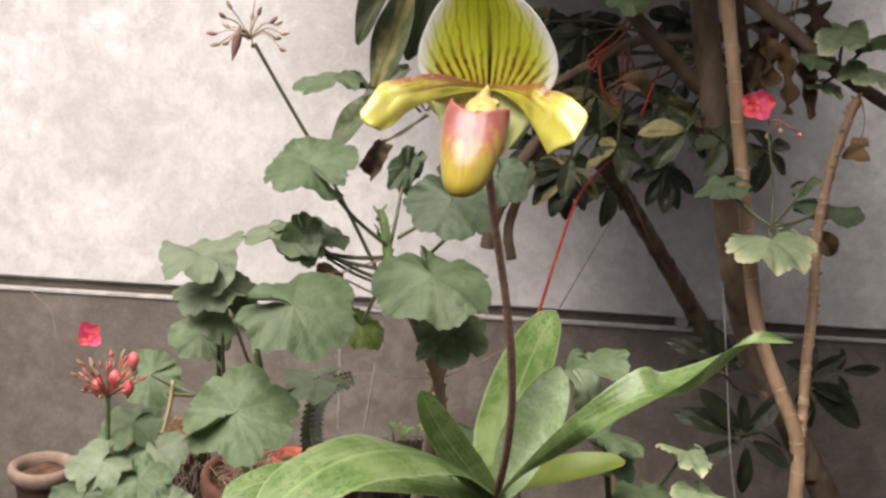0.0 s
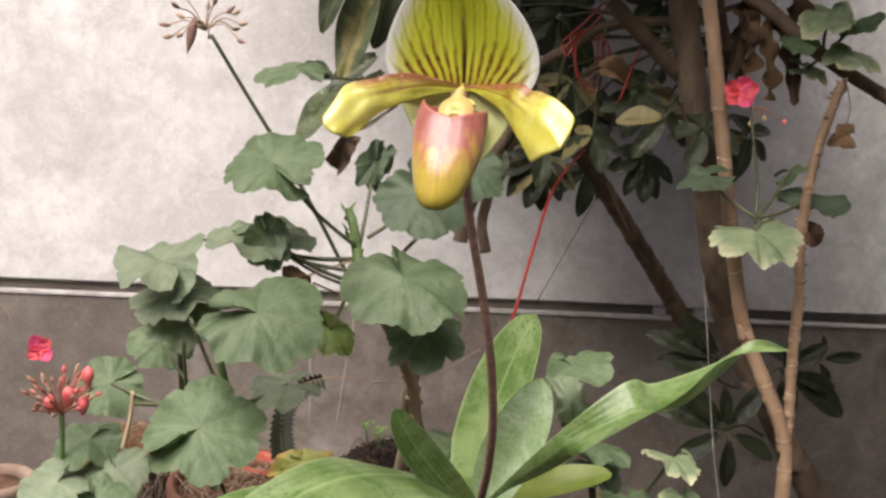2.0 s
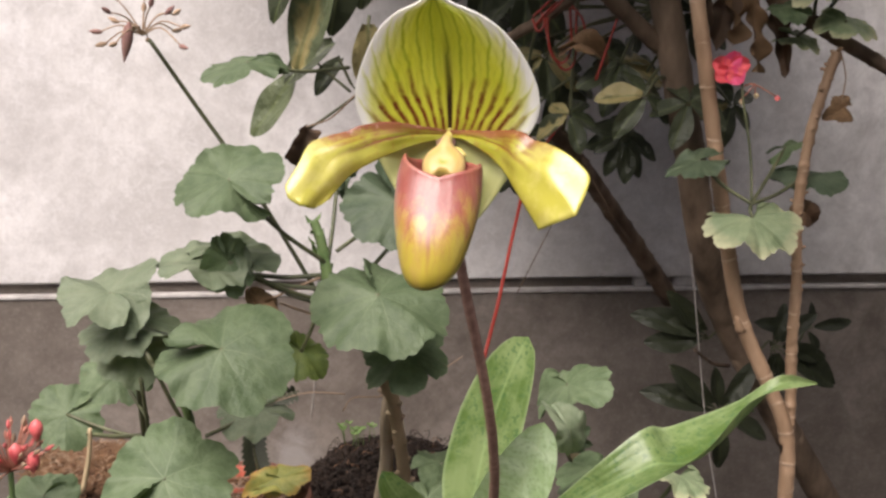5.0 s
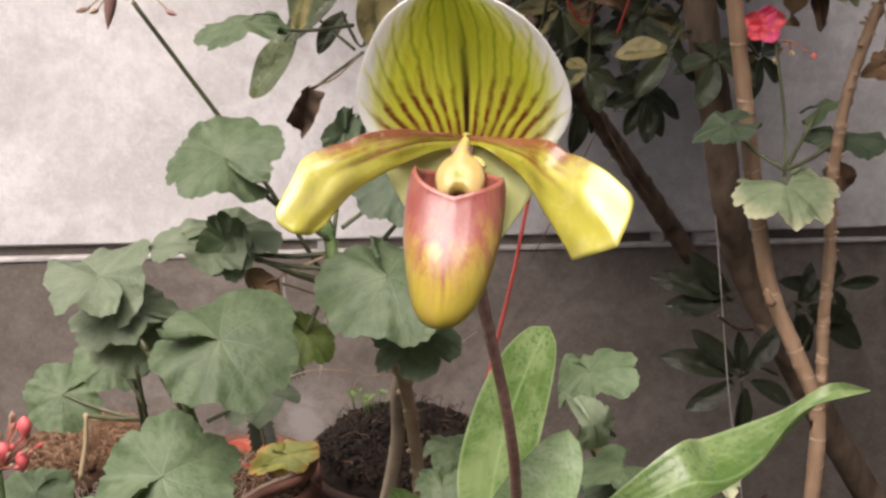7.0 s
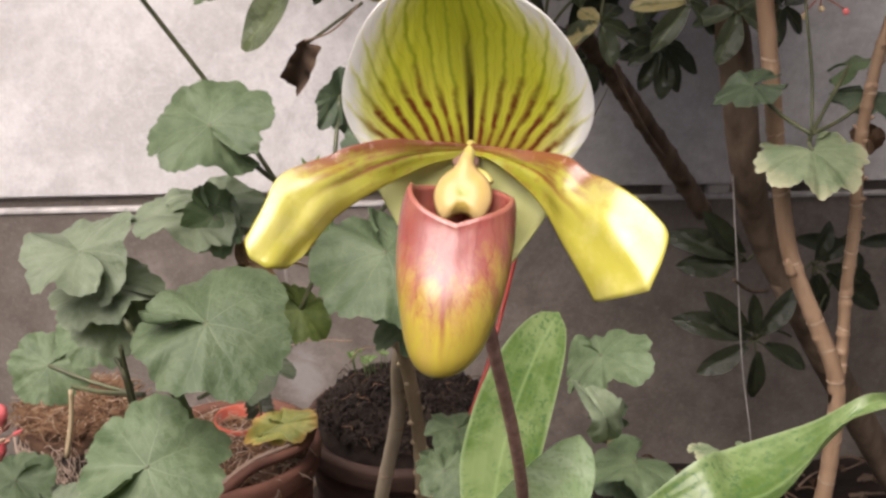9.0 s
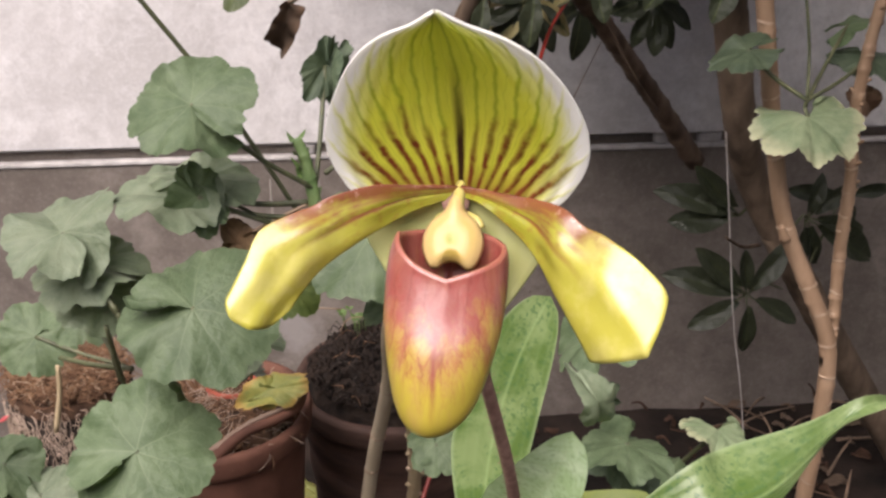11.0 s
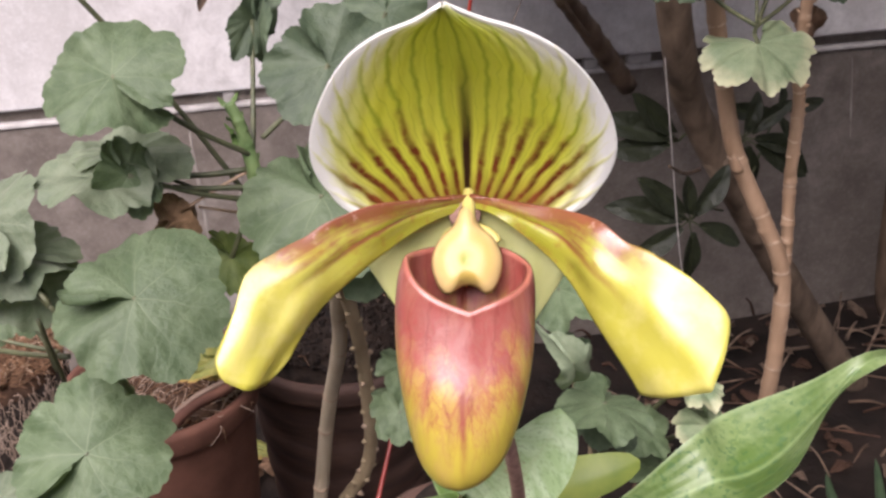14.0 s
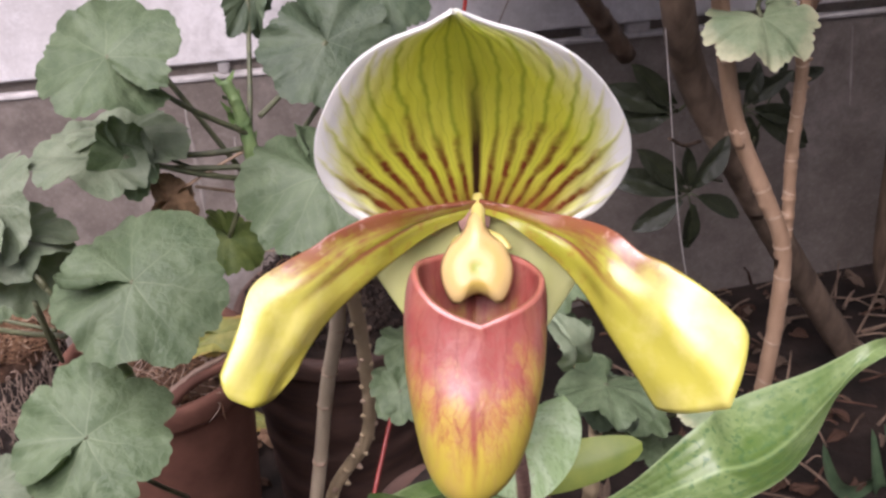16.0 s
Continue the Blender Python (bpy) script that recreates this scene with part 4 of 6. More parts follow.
thicken(part("synsepal", synsepal_mesh(), orchid, FL, "pale green lower sepal"), 0.0007)
part("ovary", tube("ovary", [(0.004, -0.008, 0.621), (0.0055, -0.001, 0.612), (0.0075, 0.004, 0.592)], 0.0034, 0.0028, SCAPE, 12, 6), orchid)
scape_line = [(0.0072, 0.003, 0.596), (0.0138, 0.0084, 0.562), (0.023, 0.0229, 0.524), (0.0307, 0.0427, 0.486), (0.0360, 0.0679, 0.448), (0.0385, 0.0990, 0.410), (0.0400, 0.1420, 0.370), OB]
part("scape", tube("scape", scape_line, 0.0019, 0.0026, SCAPE, 12, 6, rough=0.04), orchid, None, "slender purple-brown hairy flower stalk")
hairs = []
rng = random.Random(4)
for c in smooth_line(scape_line, 22):
    for k in range(3):
        a = rng.uniform(0, 6.28)
        d = Vector((math.cos(a), math.sin(a), rng.uniform(-0.2, 0.4))) * 0.0036
        hairs.append([c, c + d])
tagged(part("scape_hair", strands("scape_hair", hairs, 0.00006, SCAPE, 3, 1), orchid), "", "", "", "stuff")

part("leaf", strap("leaf", [OB, (0.043, 0.222, 0.365), (0.058, 0.225, 0.427), (0.078, 0.222, 0.467)], 0.044, (-0.3, -1, 0.5), (-0.4, -0.9, 0.5), ORCHID_LEAF, 0.15, 0.4, seed=1, acute=2.4), orchid)
part("leaf", strap("leaf", [OB, (0.053, 0.150, 0.386), (0.065, 0.125, 0.424), (0.068, 0.118, 0.459)], 0.038, (-0.35, -0.8, 0.6), (-0.2, -0.8, 0.6), ORCHID_PALE, 0.35, 0.4, seed=2), orchid)
part("leaf", ribbon("leaf", [(0.0430, 0.2000, 0.3360), (0.0649, 0.0838, 0.4319), (0.1028, 0.0742, 0.4728), (0.1236, 0.0903, 0.4673), (0.1521, 0.085, 0.4811), (0.1702, 0.0779, 0.4976), (0.1915, 0.083, 0.4912)], [(0.0455, 0.203, 0.3337), (0.0545, 0.1446, 0.377), (0.0691, 0.0916, 0.4139), (0.0891, 0.0544, 0.4483), (0.1206, 0.0415, 0.4765), (0.1534, 0.0647, 0.4916), (0.1910, 0.0828, 0.4908)], ORCHID_LEAF, 0.22, wave=0.010), orchid)
part("leaf", strap("leaf", [OB, (0.022, 0.150, 0.377), (-0.001, 0.100, 0.417), (-0.014, 0.094, 0.447)], 0.021, (0.2, -1, 0.3), (0.1, -1, 0.2), ORCHID_LEAF, 0.2, 0.55, seed=4), orchid)
part("leaf", strap("leaf", [OB, (0.002, 0.100, 0.418), (-0.054, 0.030, 0.450), (-0.091, 0.000, 0.404)], 0.048, (0, -0.45, 1), (-0.3, -0.5, 0.9), ORCHID_LEAF, -0.12, 0.6, wave=0.03, seed=5), orchid)
part("leaf", strap("leaf", [OB, (0.000, 0.150, 0.372), (-0.080, 0.080, 0.410), (-0.119, 0.060, 0.390)], 0.028, (0, -0.5, 1), (-0.2, -0.6, 0.8), ORCHID_LEAF, -0.1, 0.6, seed=6), orchid)
part("leaf", strap("leaf", [OB, (0.062, 0.165, 0.368), (0.092, 0.150, 0.382), (0.1225, 0.1600, 0.385)], 0.027, (-0.1, -0.5, 0.9), (0, -0.3, 0.9), ORCHID_YELLOW, 0.3, 0.4, seed=7), orchid, None, "yellowing leaf")
# the pot that holds it
ox, oy, oz = OB
op = thing("flower_pot", "small dark clay pot holding the orchid", "pot", (ox, oy, GZ), "flower pots")
part("pot_body", lathe("pot_body", [(0.0, 0.0), (0.038, 0.0), (0.041, 0.004), (0.047, oz - GZ - 0.06), (0.051, oz - GZ - 0.06), (0.052, oz - GZ - 0.032), (0.048, oz - GZ - 0.03), (0.044, oz - GZ - 0.04)], CLAY_DARK), op, Matrix.Translation((ox, oy, GZ)))
part("soil", lathe("soil", [(0.046, oz - GZ - 0.038), (0.032, oz - GZ - 0.016), (0.015, oz - GZ - 0.004), (0.0, oz - GZ)], SOIL, wobble=0.03), op, Matrix.Translation((ox, oy, GZ)))

# ---- geranium behind the flower ----
ger = thing("geranium", "tall leggy geranium with dusty grey-green lobed leaves", "geranium", (-0.03, 0.53, GZ), "geraniums")
KNOB, JOIN = (-0.049, 0.350, 0.503), (-0.044, 0.340, 0.462)
LOW = (0.002, 0.400, 0.363)
stem = part("main_stem", tube("main_stem", [JOIN, (-0.023, 0.360, 0.427), LOW, (0.009, 0.420, 0.330), (0.021, 0.470, 0.229), (0.023, 0.520, 0.091), (-0.014, 0.545, -0.002), (-0.035, 0.53, GZ)], 0.0052, 0.0062, STEM_OLIVE, 12, 6, node=0.03, knob=0.06, rough=0.03, seed=3), ger, None, "knobbly olive-brown stem with leaf scars")
pegs(stem, [LOW, (0.009, 0.420, 0.330), (0.021, 0.470, 0.229), (0.023, 0.520, 0.091), (-0.014, 0.545, -0.002)], 0.0056, 0.0120, STEM_OLIVE, 5)
stem = part("main_stem", tube("main_stem", [(0.016, 0.400, 0.392), (0.003, 0.425, 0.333), (0.003, 0.460, 0.265), (-0.010, 0.500, 0.164), (-0.025, 0.520, 0.046), (-0.055, 0.52, GZ)], 0.0056, 0.0066, STEM_PALE, 12, 6, node=0.09, knob=0.05, rough=0.015, seed=5), ger, None, "pale grey-brown woody stem")
scars(stem, [(0.003, 0.425, 0.333), (0.003, 0.460, 0.265), (-0.010, 0.500, 0.164), (-0.025, 0.520, 0.046)], 0.0058, 0.0066, 0.055, SCAR, 6)
part("main_stem", tube("main_stem", [(-0.041, 0.343, 0.448), (-0.043, 0.345, 0.472), (-0.047, 0.349, 0.495), (-0.052, 0.352, 0.509)], 0.0046, 0.0032, STEM_GREEN, 12, 8, node=0.014, knob=0.12, rough=0.06, seed=4), ger, None, "stubby fresh green shoot")
rng = random.Random(31)
for i in range(11):
    t = rng.uniform(0.25, 1.0)
    c = Vector((-0.042, 0.344, 0.460)).lerp(Vector((-0.052, 0.352, 0.509)), t)
    a = rng.uniform(0, 6.28)
    d = Vector((math.cos(a), math.sin(a), 0.7))
    me = mesh("bract", *grid(lambda u, w: (w, (2 * u - 1) * 0.42 * (1 - w) ** 0.7, 0.25 * w * w), 4, 5)[:2], MOSS if i % 3 else STEM_GREEN)
    part("bract", me, ger, frame_of(c + Vector((d.x, d.y, 0)) * 0.0028, c + d, (-d.x, -d.y, 0.6), rng.uniform(0.006, 0.010)))
# second stem, lower
S2 = (-0.139, 0.300, 0.402)
part("main_stem", tube("main_stem", [S2, (-0.136, 0.310, 0.378), (-0.137, 0.360, 0.315), (-0.177, 0.470, 0.277), (-0.17, 0.53, 0.16)], 0.0030, 0.0036, STEM_GREEN, 10, 6, node=0.03, knob=0.2), ger, None, "green leafy stem")
STALK_A = [(-0.0492, 0.346, 0.4564), (-0.0731, 0.349, 0.4993), (-0.1023, 0.351, 0.5483), (-0.1291, 0.342, 0.5924), (-0.1515, 0.325, 0.6324)]
part("flower_stalk", tube("flower_stalk", STALK_A, 0.0016, 0.0014, PETIOLE, 8, 6), ger)
# leaves
g_face(ger, (-0.1035, 0.3012, 0.5476), 0.0355, 54, -8, -128, G_LEAF, (-0.042, 0.345, 0.479), 2, 1.0, fold=0.06, crumple=0.11)
g_face(ger, (-0.106, 0.254, 0.451), 0.0430, 56, 2, 78, G_LEAF, S2, 3, 1.02, cup=0.22)
g_face(ger, (-0.142, 0.237, 0.374), 0.0405, 50, 2, 118, G_LEAF, (-0.113, 0.330, 0.233), 4, 1.0, cup=0.2)
g_face(ger, (-0.008, 0.309, 0.467), 0.0464, 62, 0, 14, G_LEAF, (-0.041, 0.345, 0.463), 5, 1.0, cup=0.28)
g_face(ger, (-0.106, 0.338, 0.491), 0.0330, 70, 12, 100, G_DUSTY, None, 6, 0.9, crumple=0.12)
g_face(ger, (-0.122, 0.318, 0.488), 0.0345, 76, -14, -96, G_DUSTY, JOIN, 7, 0.9, fold=0.25, crumple=0.12)
g_face(ger, (-0.106, 0.310, 0.491), 0.0215, 22, 26, 6, G_LEAF, (-0.042, 0.345, 0.451), 8, 0.85, crumple=0.16)
g_face(ger, (-0.185, 0.318, 0.469), 0.0350, 66, -18, -128, G_DUSTY, (-0.157, 0.300, 0.426), 9, 1.0, fold=0.30, crumple=0.13)
g_face(ger, (-0.174, 0.322, 0.445), 0.0360, 70, -10, -84, G_DUSTY, (-0.157, 0.300, 0.426), 10, 0.7, crumple=0.10)
g_face(ger, (-0.195, 0.370, 0.392), 0.0272, 62, 0, -80, G_LEAF, (-0.168, 0.330, 0.373), 11, 1.0)
g_face(ger, (-0.062, 0.350, 0.413), 0.0215, 48, 20, 30, G_LIME, JOIN, 12, 0.9, crumple=0.14)
g_face(ger, (0.012, 0.350, 0.414), 0.0332, 58, 0, 10, G_LEAF, LOW, 13, 1.0)
g_face(ger, (-0.097, 0.390, 0.353), 0.0300, 82, 0, -40, G_DUSTY, (-0.133, 0.360, 0.345), 14, 1.0)
for k, (at, size, elev, spin, mt) in enumerate((((-0.222, 0.262, 0.352), 0.0245, 64, -60, G_LEAF), ((-0.201, 0.250, 0.338), 0.0225, 56, 30, G_DUSTY), ((-0.236, 0.236, 0.332), 0.0240, 60, -20, G_DUSTY), ((-0.208, 0.226, 0.322), 0.0230, 52, 12, G_LEAF), ((-0.244, 0.216, 0.312), 0.0235, 58, -35, G_LEAF), ((-0.184, 0.216, 0.306), 0.0220, 54, 40, G_DUSTY))):
    g_face(ger, at, size, elev, 0, spin, mt, (-0.214, 0.290, 0.275), 150 + k, 1.0, crumple=0.13)
g_face(ger, (-0.256, 0.450, 0.326), 0.0300, 42, 5, -40, G_LEAF, (-0.188, 0.420, 0.316), 17, 1.0)
g_face(ger, (0.006, 0.370, 0.519), 0.0379, 40, 0, 15, G_DARK, (-0.036, 0.350, 0.487), 18, 1.05, cup=0.1)
g_leaf(ger, (-0.034, 0.400, 0.539), (-0.053, 0.380, 0.519), 0.0241, (0.5, -0.9, 0.3), G_DARK, (-0.043, 0.345, 0.474), 19, 0.6, fold=0.4)
g_leaf(ger, (-0.031, 0.400, 0.535), (-0.032, 0.390, 0.507), 0.0214, (-0.6, -0.8, 0.2), G_DARK, None, 20, 0.6, fold=0.4)
g_face(ger, (-0.104, 0.460, 0.608), 0.0342, 74, -15, -60, G_LEAF, (-0.025, 0.500, 0.601), 21, 0.8)
g_face(ger, (0.044, 0.400, 0.537), 0.0267, 40, 0, 10, G_DARK, (-0.019, 0.360, 0.463), 22, 1.0)
g_face(ger, (-0.1715, 0.332, 0.4265), 0.0300, 50, 6, -50, G_DUSTY, (-0.164, 0.360, 0.406), 23, 0.95, crumple=0.16)
for a, b, r in (((-0.189, 0.342, 0.456), (-0.157, 0.300, 0.425), 0.0018), ((-0.100, 0.352, 0.471), (-0.047, 0.345, 0.471), 0.0017), ((-0.093, 0.360, 0.465), (-0.048, 0.350, 0.448), 0.0012), ((-0.175, 0.340, 0.393), (-0.179, 0.370, 0.336), 0.002), ((-0.157, 0.300, 0.425), (-0.140, 0.320, 0.369), 0.0014), ((-0.167, 0.310, 0.411), (-0.169, 0.340, 0.348), 0.0014), ((-0.246, 0.450, 0.309), (-0.173, 0.380, 0.338), 0.0018)):
    part("leaf_stalk", tube("leaf_stalk", [a, Vector(a).lerp(Vector(b), 0.5) + Vector((0, 0, -0.002)), b], r, r * 1.1, PETIOLE, 7, 6), ger)
dry_leaf(ger, (-0.0885, 0.326, 0.4530), (-0.078, 0.320, 0.436), 0.0185, (-0.3, -1, 0.3), DRY_RED, 31, 0.55)
dry_leaf(ger, (-0.0870, 0.327, 0.4550), (-0.100, 0.322, 0.451), 0.0140, (0.2, -0.7, 0.7), DRY_RED, 32, 0.4)
part("leaf_stalk", tube("leaf_stalk", [(-0.0885, 0.327, 0.456), (-0.066, 0.337, 0.464), (-0.046, 0.345, 0.470)], 0.0009, 0.0010, DRY_STALK, 6, 4), ger)
part("leaf_stalk", tube("leaf_stalk", [(-0.076, 0.345, 0.451), (-0.045, 0.360, 0.434)], 0.0009, 0.0009, DRY_STALK, 6, 3), ger)


def umbel(plant, c, up, n, length, stalk, bud, seed, spread=1.1, br=0.0022, droop=0.0):
    """A flower head: thin rays with a bud at the end of each."""
    rng = random.Random(seed)
    c, up = Vector(c), Vector(up).normalized()
    s = up.orthogonal().normalized()
    o = up.cross(s)
    for i in range(n):
        a, k = i * 2.4 + rng.uniform(-0.3, 0.3), math.sqrt((i + 0.5) / n) * spread
        d = (up * math.cos(k) + (s * math.cos(a) + o * math.sin(a)) * math.sin(k)).normalized()
        ln = length * rng.uniform(0.65, 1.1)
        tip = c + d * ln + Vector((0, 0, -droop * k * ln))
        ray = part("flower_ray", tube("flower_ray", [c, c + d * ln * 0.5, tip], 0.0006, 0.0005, stalk, 5, 3), plant)
        b = rng.choice(bud)
        e = (tip - c).normalized()
        subpart("flower_bud", capsule("flower_bud", tip - e * br, tip + e * br * 2.8, br * 0.7, b, i), ray)


umbel(ger, (-0.1555, 0.3250, 0.6354), (-0.1, -0.1, 1), 17, 0.034, DRY_STALK, [DRY_BUD, DRY_STALK, DRY_STALK], 1, 1.35, 0.0024, 0.35)
part("flower_bud", capsule("flower_bud", (-0.1625, 0.322, 0.6445), (-0.1675, 0.322, 0.6180), 0.0036, DRY_BUD), ger, None, "withered purple bud")
HEAD = (-0.235, 0.245, 0.378)
part("flower_stalk", tube("flower_stalk", [HEAD, (-0.237, 0.250, 0.342), (-0.243, 0.270, 0.298)], 0.0018, 0.002, STEM_GREEN, 8, 5), ger)
umbel(ger, HEAD, (0, -0.15, 1), 42, 0.028, RED_STALK, [PINK_BUD, RED_STALK, DRY_STALK, DRY_STALK, RED_STALK], 2, 1.15, 0.0019)
for q in ((-0.241, 0.240, 0.386), (-0.219, 0.240, 0.386), (-0.217, 0.245, 0.405), (-0.228, 0.238, 0.393)):
    q = Vector(q)
    part("flower_bud", capsule("flower_bud", q + Vector((0, 0, 0.007)), q - Vector((0.001, 0, 0.008)), 0.0042, PINK_BUD), ger, None, "coral pink bud")


def pink_flower(plant, c, r, facing, seed, n=5):
    rng = random.Random(seed)
    for i in range(n):
        me = mesh("petal", *grid(lambda a, b: (b, (2 * a - 1) * 0.52 * math.sin(math.pi * min(1, 0.12 + b * 0.83)) ** 0.7, 0.25 * b * b + 0.22 * (2 * a - 1) ** 2 + 0.09 * math.sin(9 * a + 5 * b + i)), 8, 8)[:2], PINK if i % 2 else PINK_RED)
        z = Vector(facing).normalized()
        s = z.orthogonal().normalized()
        a = i * 6.283 / n + rng.uniform(-0.2, 0.2)
        d = s * math.cos(a) + z.cross(s) * math.sin(a)
        part("petal", me, plant, frame_of(c, Vector(c) + d, z, r * rng.uniform(0.85, 1.1)), "bright pink petal")


pink_flower(ger, (-0.250, 0.250, 0.421), 0.0096, (0.3, -1, 0.3), 3, 4)
# dead leaf on a thin stalk, above
part("leaf_stalk", tube("leaf_stalk", [(-0.0621, 0.550, 0.5456), (-0.041, 0.545, 0.554), (-0.020, 0.535, 0.575)], 0.0008, 0.0008, DRY_STALK, 6, 4), ger)
part("dead_leaf", strap("dead_leaf", [(-0.0621, 0.550, 0.5456), (-0.0621, 0.546, 0.5376), (-0.0668, 0.540, 0.5277), (-0.0695, 0.548, 0.5099)], 0.0205, (0.7, -1, 0.1), (-0.5, -1, 0.2), DRY_BROWN, 0.95, 0.86, 14, 26, 0.30, 33, 2.5), ger, None, "brown dead leaf hanging folded from a thin stalk")
# thin dry tendrils
for pts in (((-0.033, 0.420, 0.336), (-0.025, 0.420, 0.347), (-0.001, 0.420, 0.348), (0.029, 0.420, 0.358), (0.064, 0.430, 0.377)), ((-0.031, 0.450, 0.338), (-0.062, 0.450, 0.340), (-0.088, 0.450, 0.333)), ((0.136, 0.600, 0.377), (0.164, 0.600, 0.437), (0.195, 0.620, 0.491)), ((-0.532, 0.900, 0.281), (-0.506, 0.900, 0.255), (-0.499, 0.900, 0.220))):
    part("tendril", tube("tendril", list(pts), 0.0006, 0.0004, BARK_DARK if pts[0][0] > 0.1 else DRY_STALK, 5, 5), ger)

# curled fern by the wall
fern = thing("fern", "small curled dark fern frond against the wall", "fern", (-0.12, 0.56, 0.195))
FR = [(-0.113, 0.540, 0.225), (-0.116, 0.540, 0.252), (-0.110, 0.530, 0.283), (-0.092, 0.520, 0.305), (-0.072, 0.520, 0.313)]
part("frond_stem", tube("frond_stem", [(-0.12, 0.56, 0.195), *FR], 0.0012, 0.0008, PETIOLE, 6, 6), fern)
fl = smooth_line(FR, 5)
for i, c in enumerate(fl[1:-1]):
    d = (fl[i + 2] - fl[i]).normalized()
    for sgn in (-1, 1):
        q = d.cross(Vector((0.2, -1, 0.3))).normalized() * sgn
        me = mesh("frond_leaflet", *grid(lambda a, b: (b, (2 * a - 1) * 0.24 * math.sin(math.pi * (0.1 + 0.85 * b)), 0.3 * b * b), 4, 5)[:2], S_DARKENED)
        part("frond_leaflet", me, fern, frame_of(c, c + q + Vector((0, -0.3, -0.4)), (0.2, -1, 0.5), 0.0135 * (1.1 - i / len(fl) * 0.5), 1.0))

# ---- geranium with woody stems and a pink flower ----
wood = thing("geranium", "woody geranium with tan jointed stems and one pink flower", "geranium", (0.36, 0.45, GZ), "geraniums")
W1 = [(0.335, 0.42, GZ), (0.337, 0.410, 0.173), (0.338, 0.410, 0.247), (0.334, 0.412, 0.309), (0.314, 0.418, 0.357), (0.292, 0.430, 0.408), (0.278, 0.440, 0.476), (0.260, 0.440, 0.561), (0.242, 0.440, 0.649), (0.224, 0.440, 0.724), (0.210, 0.440, 0.788)]
stem = part("main_stem", tube("main_stem", W1, 0.0066, 0.0060, STEM_TAN, 14, 6, node=0.034, knob=0.07, rough=0.02, seed=8), wood, None, "tan jointed woody stem")
scars(stem, W1, 0.0066, 0.0060, 0.034, SCAR, 7)
W2 = [(0.335, 0.412, 0.309), (0.339, 0.420, 0.328), (0.339, 0.430, 0.382), (0.340, 0.435, 0.433), (0.337, 0.440, 0.490), (0.340, 0.440, 0.551), (0.349, 0.440, 0.595), (0.356, 0.440, 0.621)]
stem = part("main_stem", tube("main_stem", W2, 0.0047, 0.0040, STEM_TAN, 12, 6, node=0.016, knob=0.16, rough=0.07, seed=9), wood, None, "tan jointed woody stem")
scars(stem, W2[:-2], 0.0048, 0.0043, 0.022, SCAR, 8)
for a, b in (((0.285, 0.408, 0.402), (0.279, 0.405, 0.415)),):
    part("twig_stub", tube("twig_stub", [a, b], 0.0045, 0.0012, STEM_TAN, 8, 4, rough=0.15), wood)
line = smooth_line(W2, 8)
rng = random.Random(77)
for c in line[-34:]:
    a = rng.uniform(2.6, 6.8)
    d = Vector((math.cos(a), math.sin(a), rng.uniform(0.1, 0.9))).normalized()
    subpart("leaf_scar", tube("leaf_scar", [c + d * 0.002, c + d * rng.uniform(0.0052, 0.0085)], 0.0022, 0.0009, STEM_TAN, 6, 2, rough=0.2), stem)
HUB = (0.281, 0.400, 0.508)
g_face(wood, (0.281, 0.395, 0.498), 0.0341, 63, 0, -4, G_RIM, HUB, 41, 1.12, cup=0.2, spread=0.84, label="pale scalloped geranium leaf")
g_leaf(wood, (0.240, 0.410, 0.540), (0.208, 0.400, 0.532), 0.0290, (0, -0.3, 0.95), G_DARK, HUB, 42, 0.6)
g_leaf(wood, (0.330, 0.460, 0.542), (0.342, 0.450, 0.550), 0.0199, (0, -0.35, 0.95), G_LEAF, HUB, 43, 0.8)
g_leaf(wood, (0.346, 0.450, 0.521), (0.378, 0.440, 0.519), 0.0325, (0, -0.4, 0.9), G_DARK, HUB, 44, 0.5)
PINKC = (0.263, 0.421, 0.609)
part("flower_stalk", tube("flower_stalk", [HUB, (0.281, 0.410, 0.543), (0.273, 0.415, 0.587), (0.273, 0.420, 0.598)], 0.0012, 0.0010, PETIOLE, 7, 6), wood)
pink_flower(wood, PINKC, 0.0135, (-0.3, -1, 0.2), 5, 5)
for b in ((0.301, 0.420, 0.588), (0.284, 0.420, 0.590), (0.273, 0.420, 0.585)):
    part("flower_ray", tube("flower_ray", [(0.275, 0.420, 0.596), Vector((0.283, 0.420, 0.597)), b], 0.0007, 0.0006, RED_STALK, 5, 4), wood)
    part("flower_bud", tube("flower_bud", [b, Vector(b) + Vector((0.002, -0.001, -0.003))], 0.0018, 0.0022, PINK_BUD if b[0] > 0.29 else STEM_OLIVE, 7, 3), wood)
dry_leaf(wood, (0.353, 0.459, 0.487), (0.370, 0.450, 0.469), 0.0130, (-0.4, -1, 0.3), DRY, 35, 0.9)
dry_leaf(wood, (0.366, 0.440, 0.577), (0.343, 0.430, 0.563), 0.0115, (0.2, -1, 0.3), DRY_RED, 36, 1.0)
part("leaf_stalk", tube("leaf_stalk", [(0.360, 0.440, 0.618), (0.365, 0.440, 0.601), (0.364, 0.440, 0.583)], 0.0006, 0.0006, DRY_STALK, 5, 5), wood)

